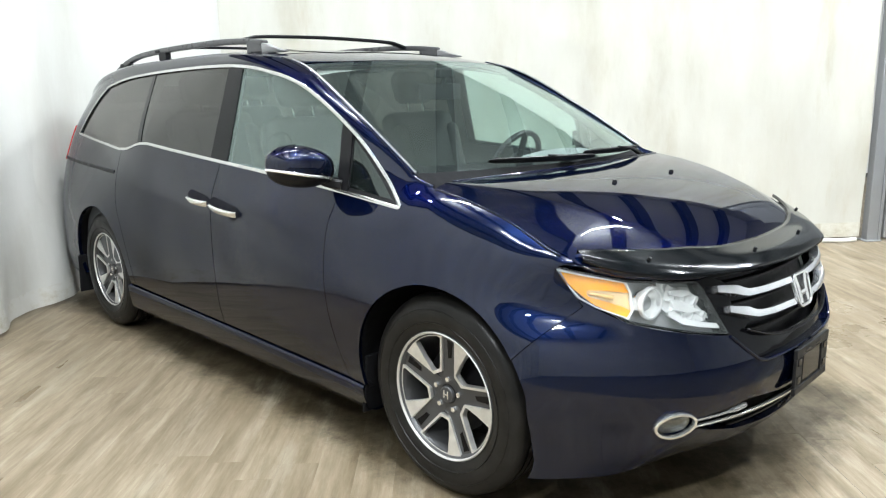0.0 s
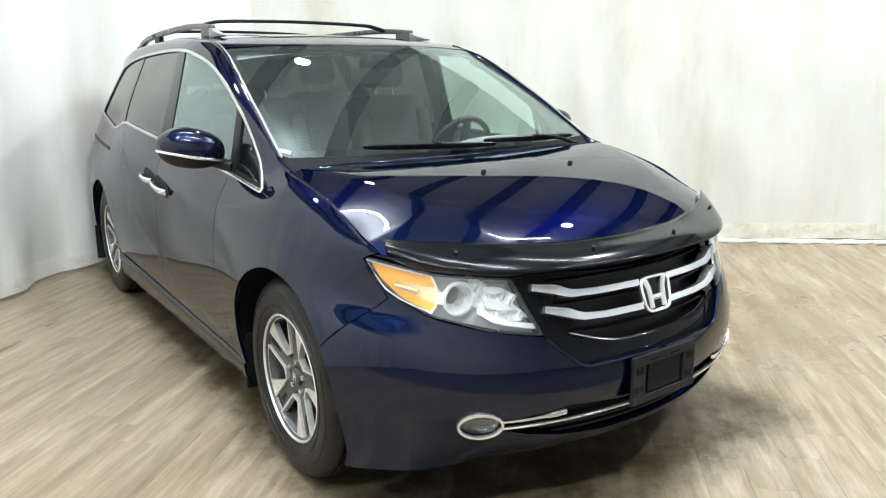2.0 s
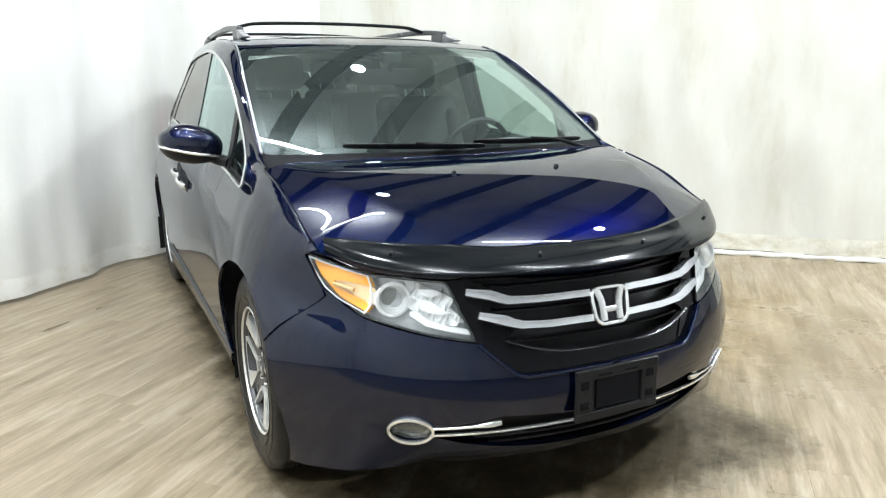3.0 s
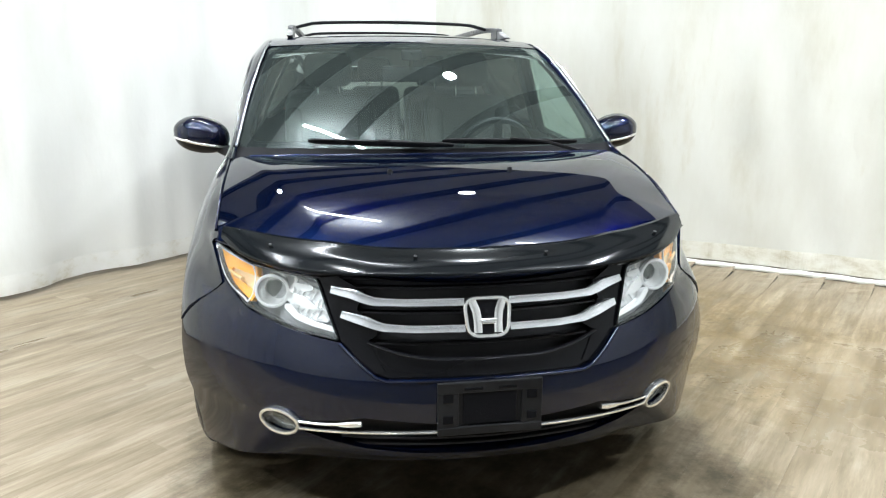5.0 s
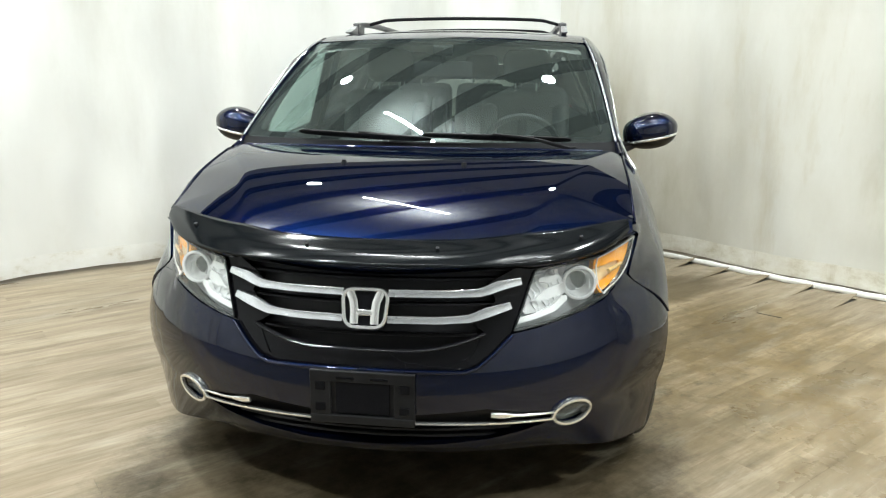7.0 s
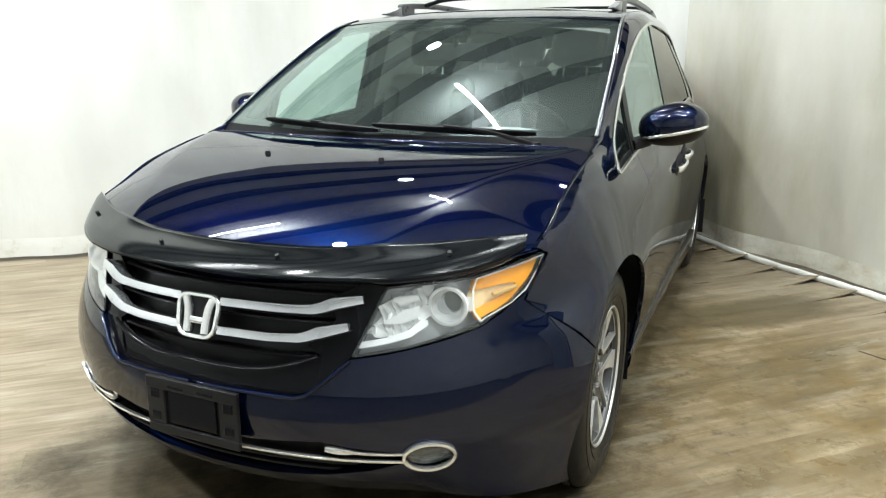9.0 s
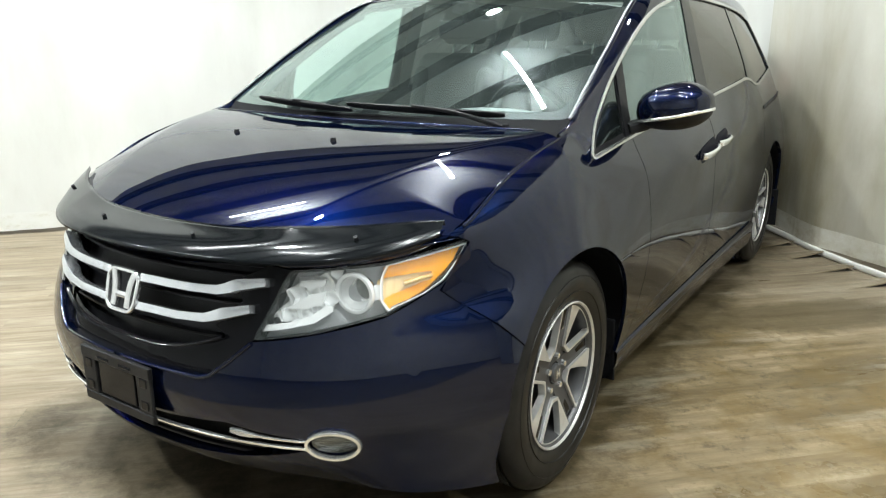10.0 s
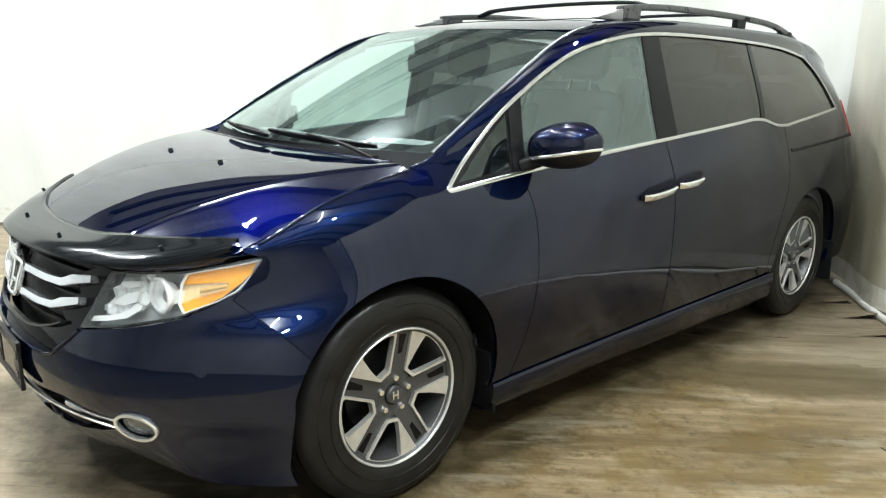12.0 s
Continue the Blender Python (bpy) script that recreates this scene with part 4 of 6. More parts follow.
    p2 = joined(low_span(2.40, 2.445), straight([(2.445, 1.175), (2.565, 1.572)]), top_span(2.565, 2.52), straight([(2.52, 1.572), (2.40, 1.18)]))
    skin("rear_pillar_trim", p2, side_fn, out, GLOSSBLACK, car, "gloss black pillar trim", proud=-0.005, side=side)
    p3 = joined(low_span(0.55, 0.615), straight([(0.615, 1.06), (0.64, 1.31)]), top_span(0.64, 0.575), straight([(0.575, 1.28), (0.55, 1.05)]))
    skin("mirror_pillar_trim", p3, side_fn, out, BLACK, car, proud=-0.003, side=side)
    # chrome surround
    line, ups = [], []
    tip = np.array((0.216, 1.017))
    loop = [np.array(q) for q in joined(low_line, top_line) if np.linalg.norm(np.array(q) - tip) > 0.026]
    bend = [(1 - t) ** 2 * loop[-1] + 2 * t * (1 - t) * tip + t * t * loop[0] for t in np.linspace(0.15, 0.85, 6)]
    for y, z in loop + bend:
        e = 1e-3
        nrm = np.cross(np.array(side_fn(y, z + e)) - np.array(side_fn(y, z - e)), np.array(side_fn(y - e, z)) - np.array(side_fn(y + e, z)))
        nrm /= np.linalg.norm(nrm)
        nrm *= math.copysign(1, nrm[0])
        line.append(np.array(side_fn(y, z)) + nrm * 0.0005)
        ups.append(nrm)
    sweep("window_surround", line, 0.0078, 0.0042, SATIN, car, "satin chrome window surround", up=ups, side=side, closed=True, corner=4)
    # door handles: a chrome bar below a flat dark patch for the cup's shade
    for owner, y0, y1, z0, z1 in ((fd, 1.245, 1.480, 0.903, 0.923), (sd, 1.515, 1.705, 0.930, 0.942)):
        rise = (z1 - z0) / (y1 - y0)
        cup = rounded([(y + dy, z0 + (y - y0) * rise + dz) for y, dy, dz in ((y0, -0.016, -0.014), (y1, 0.006, -0.013), (y1, 0.030, 0.022), (y1, 0.002, 0.042), (y0, 0.030, 0.034), (y0, -0.012, 0.012))], 0.010)
        skin("handle_cup_shade", cup, side_fn, out, CUP_SHADE, owner, proud=0.002, depth=0, side=side, res=0.03)
        pts = []
        for t in np.linspace(0, 1, 17):
            y, z = y0 + (y1 - y0) * t, z0 + (z1 - z0) * t
            pts.append((side_x(y, z) + 0.010 + 0.024 * math.sin(math.pi * t) ** 0.5, y, z))
        sweep("door_handle", pts, 0.0075, 0.0135, CHROME, owner, "chrome door handle", up=(0.42, 0.1, 1), side=side, corner=6, power=0.35)
        if owner is fd:
            # a second flat patch paints the shade under the grip's front end
            pull = rounded([(y0 + 0.005, z0 - 0.014), (y0 + 0.085, z0 - 0.010), (y0 + 0.070, z0 - 0.030), (y0 + 0.030, z0 - 0.032)], 0.008)
            skin("handle_cup_shade", pull, side_fn, out, CUP_SHADE, owner, proud=0.002, depth=0, side=side, res=0.03)
    # slide rail of the rear door
    pts = [(side_x(y, 1.008 + (y - 2.71) * 0.024) - 0.003, y, 1.008 + (y - 2.71) * 0.024) for y in np.linspace(2.71, 3.96, 40)]
    sweep("slide_rail", pts, 0.006, 0.013, BLACK, qp, "black sliding door rail", up=(0, 0, 1), side=side, corner=3)
    # mud flaps
    bm = bmesh.new()
    box(bm, (0.17, 0.012, 0.25), (0.838 * side, 0.425, 0.30), 0.004, Matrix.Rotation(radians(8), 4, "X"))
    part("mud_flap", bm, COWL, car, "black rubber mud flap")
    bm = bmesh.new()
    box(bm, (0.20, 0.014, 0.26), (0.855 * side, 3.43, 0.28), 0.004, Matrix.Rotation(radians(8), 4, "X"))
    part("mud_flap", bm, COWL, car, "black rubber mud flap")
    # wheel housings
    for y0 in (0.0, 3.0):
        rows = []
        for i in range(27):
            a = -0.20 + (math.pi + 0.25) * i / 26
            r = ARCH + 0.006
            y, z = y0 + r * math.cos(a), WHEEL_Z + r * math.sin(a)
            xo = side_x(y, max(z, 0.25)) - (0.018 if y > y0 - 0.25 else 0.05)
            rows.append([(xo, y, z), (xo - 0.05, y0 + (r + 0.02) * math.cos(a), WHEEL_Z + (r + 0.02) * math.sin(a)), (0.60, y0 + (r + 0.02) * math.cos(a), WHEEL_Z + (r + 0.02) * math.sin(a)), (0.56, y0, WHEEL_Z)])
        loft_rows("wheel_housing", rows, BLACK, car, side=side, flip=True)
    # tail lamp
    tl = rounded([(3.925, 1.02), (3.978, 1.02), (3.978, 1.26), (3.94, 1.24)], 0.02)
    skin("tail_lamp", tl, side_fn, out, RED, car, "red wrap-round tail lamp", proud=0.006, side=side, res=0.03)


for s_ in (1, -1):
    body_side(s_)


def body_top():
    e = [(x, 0.03 + 0.14 * x * x) for x in np.linspace(-0.794, 0.794, 50)]
    right = [(top_x(y) - 0.0015, y) for y in np.linspace(0.117, -0.40, 20)] + [(0.792, -0.45)]
    nose = [(x, -0.80 + 0.93 * bow(x)) for x in np.linspace(0.79, -0.79, 60)]
    left = [(-x, y) for x, y in reversed(right)]
    skin("bonnet", [hood_inv(*q) for q in joined(e, right, nose, left)], hood_uv, (0, 0, 1), PAINT, car, "dark blue bonnet with two raised creases", gap=0.001, res=0.02, depth=0.012)
    sweep("bonnet_rear_hem", [np.array(hood_fn(x, y + 0.002)) + (0, 0, -0.0015) for x, y in e[2:-2]], 0.0065, 0.0055, PAINT, car, corner=6, power=1.0)
    # header strip between the bonnet and the lamps
    lamp_top = pchip([0, 0.40, 0.484, 0.676, 0.80, 0.83], [0.852, 0.842, 0.832, 0.848, 0.888, 0.90])
    rows = []
    for x in np.linspace(-0.80, 0.80, 61):
        a = np.array(hood_fn(x, -0.80 + 0.93 * bow(x)))
        z = lamp_top(abs(x))
        q = np.array(front_fn(*fs(x, z)))
        rows.append([tuple(a + (0, 0.02, -0.004)), tuple(a + (0, 0.0, -0.006)), tuple((a + q) / 2 + (0, 0.0, 0.0)), tuple(q), tuple(q + (0, 0.03, -0.004))])
    loft_rows("header_panel", rows, PAINT, car, flip=True)
    # cowl
    rows = []
    for x in np.linspace(-0.80, 0.80, 41):
        y0 = 0.03 + 0.14 * x * x
        z0 = hood_fn(x, y0)[2]
        u = max(-1, min(1, x / 0.785))
        p = screen_fn(u, 0.03)
        rows.append([(x, y0 - 0.03, z0 - 0.03), (x, y0 + 0.012, z0 - 0.028), (x, (y0 + p[1]) / 2 + 0.01, min(z0, p[2]) - 0.022), (p[0], p[1], p[2] - 0.004), (p[0], p[1] + 0.02, p[2] - 0.03)])
    loft_rows("cowl", rows, COWL, car, "black plastic cowl grille", flip=True)
    uv = rounded([(-0.995, 0.02), (0.995, 0.02), (0.99, 0.995), (-0.99, 0.995)], 0.05, 6)
    ws = skin("windscreen", ring(uv, 0.04), screen_fn, (0, -0.6, 0.8), GLASS, car, "clear windscreen with a dark frit band", depth=0, res=0.05)
    ws.visible_shadow = False
    # frit border
    inner = rounded([(-0.955, 0.075), (0.955, 0.075), (0.945, 0.965), (-0.945, 0.965)], 0.08, 8)
    skin("frit_band", ring(uv, 0.04), screen_fn, (0, -0.6, 0.8), FRIT, ws, "black frit border", depth=0, proud=-0.010, holes=[ring(inner, 0.04)])
    # roof
    rf = [(x, 0.935 + 0.27 * x * x) for x in np.linspace(-0.705, 0.705, 40)]
    re = [(edge_x(y), y) for y in np.linspace(1.070, 3.95, 60)]
    rb = [(x, 3.95) for x in np.linspace(0.45, -0.45, 24)]
    rl = [(-x, y) for x, y in reversed(re)]
    sun = rounded([(-0.40, 1.22), (0.40, 1.22), (0.40, 1.95), (-0.40, 1.95)], 0.06)
    roof = skin("roof", joined(rf, re, rb, rl), roof_fn, (0, 0, 1), PAINT, car, res=0.06, holes=[ring(sun, 0.04)])
    skin("sunroof", ring(shrunk(sun, 0.004), 0.04), roof_fn, (0, 0, 1), GLOSSBLACK, roof, "dark glass sunroof panel", proud=0.002)
    # rear end, with its window
    def tail_fn(k, z):
        w = side_x(3.975, z)
        q = max(-1.0, min(1.0, k)) * math.pi / 2
        bulge = 0.16 + (0.12 - 0.16) * min(max((z - 0.70) / 0.10, 0), 1) - 0.22 * max(0, z - 1.0)
        return (w * math.sin(q), 3.975 + bulge * max(math.cos(q), 0.0) ** 0.8, z)
    shape = straight([(-0.999, 0.24), (0.999, 0.24), (0.999, 1.42), (-0.999, 1.42)], 0.05) + [np.array((-0.999, 0.24))]
    glass_line = rounded([(-0.62, 1.06), (0.62, 1.06), (0.56, 1.395), (-0.56, 1.395)], 0.05, 5)
    gate = skin("tailgate", shape[:-1], tail_fn, (0, 1, 0.1), PAINT, car, "dark blue tailgate", depth=0, res=0.05, holes=[ring(glass_line, 0.04)])
    rw = skin("rear_window", ring(glass_line, 0.04), tail_fn, (0, 1, 0.1), REARGLASS, gate, "rear window glass", depth=0, res=0.06, proud=-0.006)
    rw.visible_shadow = False
    rows = []
    for t in np.linspace(0, 1, 9):
        z = 1.42 + (1.50 - 1.42) * t
        w = 0.495 + (0.45 - 0.495) * t
        rows.append([(w * math.sin(a), 3.975 - 0.02 * t + (0.03 - 0.03 * t) * math.cos(a), z + 0.03 * t * math.cos(a)) for a in np.linspace(-math.pi / 2, math.pi / 2, 31)])
    loft_rows("roof_spoiler", rows, PAINT, car, flip=True)


body_top()


def mirror_line(half):
    """A full outline from its right half, listed from the bottom centre to the top centre."""
    return joined(half, [(-a, b) for a, b in reversed(half)])


FOG = (0.611, 0.384)


def nose_parts():
    out = (0, -1, 0)
    lamp_low = [LAMP[i] for i in (4, 5, 6, 7, 0)]
    half = straight([fs(0, 0.262), fs(0.35, 0.258), fs(0.62, 0.238), fs(0.80, 0.205), (fs(0.905, 0.185)[0], 0.185)], 0.03)
    # edge at the front wheel arch: keep to the arch circle
    edge = []
    for z in np.linspace(0.185, 0.60, 18):
        ya = -min(0.394, math.sqrt(max(ARCH ** 2 - (z - WHEEL_Z) ** 2, 0.01)))
        xs = max(ya - nose_at(1.0, z), 0)
        x2 = (-0.35 + math.sqrt(0.1225 + 4 * 0.33 * xs)) / 0.66
        edge.append((float(np.interp(math.sqrt(x2), ARC_X, ARC_S)), z))
    seam = []
    for y, z in smooth_line([(-0.342, 0.60), (-0.42, 0.69), (-0.492, 0.765)], 0.03):
        x2 = (-0.35 + math.sqrt(0.1225 + 4 * 0.33 * (y - nose_y(z)))) / 0.66
        seam.append((float(np.interp(math.sqrt(x2), ARC_X, ARC_S)), z))
    low = smooth_line(on_front([(0.80, 0.785), (0.775, 0.764), (0.70, 0.714), (0.55, 0.672), (0.424, 0.651)]), 0.03)
    grille_edge = straight(on_front([(0.424, 0.651), (0.372, 0.60), (0.325, 0.562), (0.29, 0.553), (0.15, 0.556), (0, 0.557)]), 0.03)
    halfline = joined(half, edge, seam, low, grille_edge) + [np.array(fs(0, 0.557))]
    intake = mirror_line(joined(straight([fs(0, 0.295), fs(0.20, 0.298), fs(0.36, 0.315), fs(0.47, 0.338), fs(0.545, 0.362), fs(0.55, 0.398), fs(0.42, 0.418), fs(0.36, 0.432), fs(0.16, 0.415), fs(0, 0.415)], 0.03) + [np.array(fs(0, 0.415))]))
    fogs = []
    for sg in (1, -1):
        fogs.append([(sg * fs(FOG[0], FOG[1])[0] + 0.066 * math.cos(a), FOG[1] + 0.043 * math.sin(a)) for a in np.linspace(0, 2 * math.pi, 30, endpoint=False)])
    bumper = skin("front_bumper", mirror_line(halfline), front_fn, out, PAINT, car, "dark blue front bumper", res=0.028, gap=0.0004, holes=[intake] + fogs, depth=0.03)
    skin("lower_intake", shrunk(intake, -0.01), front_fn, out, BLACK, bumper, "black lower air intake", proud=-0.05, depth=0, res=0.05)
    for z in (0.325, 0.35):
        pts = [np.array(front_fn(s, z)) + (0, 0.03, 0) for s in np.linspace(-0.42, 0.42, 30)]
        sweep("intake_slat", pts, 0.012, 0.005, BLACK, bumper)
    # under-nose closing strip
    rows = [[(x, front_fn(fs(x, 0.262)[0], 0.262)[1] + dy, z) for dy, z in ((0.01, 0.264), (0.03, 0.245), (0.10, 0.235), (0.45, 0.23))] for x in np.linspace(-0.62, 0.62, 31)]
    loft_rows("undertray", rows, BLACK, car)
    # chrome strips
    pts = [np.array(front_fn(*fs(x, 0.388 - 0.045 * x * x * 1.2))) + (0, -0.004, 0) for x in np.linspace(-0.56, 0.56, 60)]
    sweep("chrome_strip", pts, 0.006, 0.0042, CHROME, bumper, "thin chrome strip across the lower intake", corner=4)
    for sg in (1, -1):
        pts = [np.array(front_fn(*fs(sg * x, z))) + (0, -0.002, 0) for x, z in smooth_line([(0.555, 0.394), (0.48, 0.398), (0.42, 0.404), (0.368, 0.411)], 0.02)]
        sweep("chrome_wing", pts, 0.006, 0.0072, CHROME, bumper, "chrome wing beside the fog lamp", corner=4, taper=lambda t: float(np.interp(t, [0, 0.70, 0.78, 0.97, 1.0], [0.50, 0.60, 1.30, 1.30, 1.0])))
        # fog lamp
        c = sg * fs(*FOG)[0]
        ringp, upn = [], []
        for a in np.linspace(0, 2 * math.pi, 40, endpoint=False):
            ringp.append(np.array(front_fn(c + 0.066 * math.cos(a), FOG[1] + 0.043 * math.sin(a))) + (0, -0.004, 0))
            upn.append((sg * 0.45, -0.9, 0))
        fog = sweep("fog_lamp", ringp, 0.0055, 0.009, CHROME, car, "oval chrome-ringed fog lamp", up=upn, closed=True, corner=5)
        face = [(c + 0.060 * math.cos(a), FOG[1] + 0.038 * math.sin(a)) for a in np.linspace(0, 2 * math.pi, 28, endpoint=False)]
        skin("fog_bowl", face, front_fn, out, GLOSSBLACK, fog, proud=-0.035, depth=0, res=0.02)
        face = [(c - sg * 0.002 + 0.054 * math.cos(a), FOG[1] - 0.001 + 0.034 * math.sin(a)) for a in np.linspace(0, 2 * math.pi, 28, endpoint=False)]

        def bowl(u, v, c=c, sg=sg):
            p = np.array(front_fn(u, v))
            d = ((u - c + sg * 0.002) / 0.058) ** 2 + ((v - FOG[1]) / 0.038) ** 2
            return tuple(p + (0, 0.030 * (1 - d) + 0.002 * math.sin(v * 900), 0))
        skin("fog_reflector", face, bowl, out, FOGBOWL, fog, "grey fog lamp reflector", proud=-0.012, depth=0, res=0.006)
        skin("fog_lens", face, front_fn, out, LENS, fog, "clear fog lamp lens", proud=-0.010, depth=0, res=0.02).visible_shadow = False
    # grille
    gh = [(0, 0.553), (0.29, 0.549), (0.33, 0.56), (0.43, 0.652), (0.49, 0.826), (0.40, 0.845), (0.2, 0.855), (0, 0.858)]
    back = mirror_line([np.array(q) for q in straight(on_front(gh), 0.03)] + [np.array(fs(0, 0.858))])
    grille = skin("grille", back, front_fn, out, BLACK, car, "black grille with two chrome bars", proud=-0.055, depth=0, res=0.05)
    for z in (0.645, 0.73, 0.80, 0.825):
        w = 0.26 + 0.6 * (z - 0.56)
        pts = [np.array(front_fn(s, z)) + (0, 0.035, 0) for s in np.linspace(-w, w, 24)]
        sweep("grille_slat", pts, 0.012, 0.0045, BLACK, grille)
    for sg in (1, -1):
        for line in ([(0.066, 0.767), (0.24, 0.766), (0.322, 0.768), (0.345, 0.774), (0.375, 0.785), (0.452, 0.798)],
                     [(0.066, 0.694), (0.215, 0.693), (0.295, 0.697), (0.318, 0.703), (0.347, 0.713), (0.426, 0.733)]):
            ln = straight(line, 0.012)
            pts = [np.array(front_fn(*fs(sg * x, z))) + (0, -0.006 if x > 0.1 else -0.008, 0) for x, z in ln]
            sweep("chrome_bar", pts, 0.015, 0.0112, BAR, grille, "broad chrome grille bar", corner=8, up=(0, 0.42, 1),
                  taper=lambda t: float(np.interp(t, [0, 0.6, 0.70, 0.80, 1.0], [1.0, 1.0, 1.12, 1.38, 0.95])), power=0.16)
        # side cheek of the grille, gloss black
        cheek = on_front([(sg * x, z) for x, z in ((0.352, 0.795), (0.43, 0.835), (0.484, 0.825), (0.424, 0.657), (0.335, 0.565), (0.30, 0.575), (0.345, 0.66), (0.31, 0.68), (0.375, 0.745))])
        skin("grille_cheek", ring(cheek, 0.02), front_fn, out, GLOSSBLACK, grille, proud=-0.012, depth=0.03, res=0.03)
    lip = [np.array(front_fn(*fs(x, 0.612 + 0.9 * max(0, abs(x) - 0.12) ** 2))) + (0, -0.004, 0) for x in np.linspace(-0.345, 0.345, 50)]
    sweep("grille_lip", lip, 0.007, 0.0025, GLOSSBLACK, grille, up=(0, -0.4, 1), corner=5)
    fill = mirror_line([np.array(q) for q in straight(on_front([(0, 0.557), (0.28, 0.553), (0.32, 0.562), (0.36, 0.60), (0.345, 0.655), (0.25, 0.626), (0.12, 0.612), (0, 0.612)]), 0.03)] + [np.array(fs(0, 0.612))])
    skin("grille_apron", fill, front_fn, out, GLOSSBLACK, grille, proud=-0.016, depth=0, res=0.04)
    # rolled body-colour flange round the grille's foot
    for sg in (1, -1):
        ln = straight([(0.424, 0.648), (0.372, 0.597), (0.327, 0.560), (0.295, 0.550), (0.15, 0.552), (0, 0.553)], 0.015)
        flange = [np.array(front_fn(*fs(sg * x, z))) + (0, -0.001, 0) for x, z in ln]
        sweep("grille_flange", flange, 0.007, 0.006, PAINT, bumper, corner=5, up=(0, 0.3, 1), power=0.9)
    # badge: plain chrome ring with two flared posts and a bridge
    badge = empty("badge")
    badge.parent = car
    tagged(badge, "chrome rounded badge on a black plate")
    by = nose_y(0.726)
    tilt = np.array((0, 0.30, 1.0))
    tilt /= np.linalg.norm(tilt)

    def bp(x, h, d=0.0):
        return np.array((x, by - 0.018 - d, 0.728)) + tilt * h
    outline = rounded([(-0.058, -0.055), (0.058, -0.055), (0.068, 0.055), (-0.068, 0.055)], 0.035, 6)
    sweep("badge_ring", [bp(x, h, 0.004) for x, h in outline], 0.0058, 0.007, CHROME, badge, up=(0, -1, 0.3), closed=True, corner=4)
    plate = [bp(x, h) for x, h in outline]
    bm = bmesh.new()
    f = bm.faces.new([bm.verts.new(p) for p in plate])
    bmesh.ops.triangulate(bm, faces=[f])
    part("badge_plate", bm, GLOSSBLACK, badge)
    for sg in (1, -1):
        sweep("badge_post", [bp(sg * x, h, 0.004) for x, h in ((0.030, -0.045), (0.030, -0.01), (0.034, 0.02), (0.046, 0.049))], 0.0125, 0.006, CHROME, badge, up=(0, -1, 0.3), corner=4)
    sweep("badge_bridge", [bp(x, -0.012, 0.004) for x in (-0.03, 0, 0.03)], 0.0085, 0.0055, CHROME, badge, up=(0, -1, 0.3), corner=4)


nose_parts()


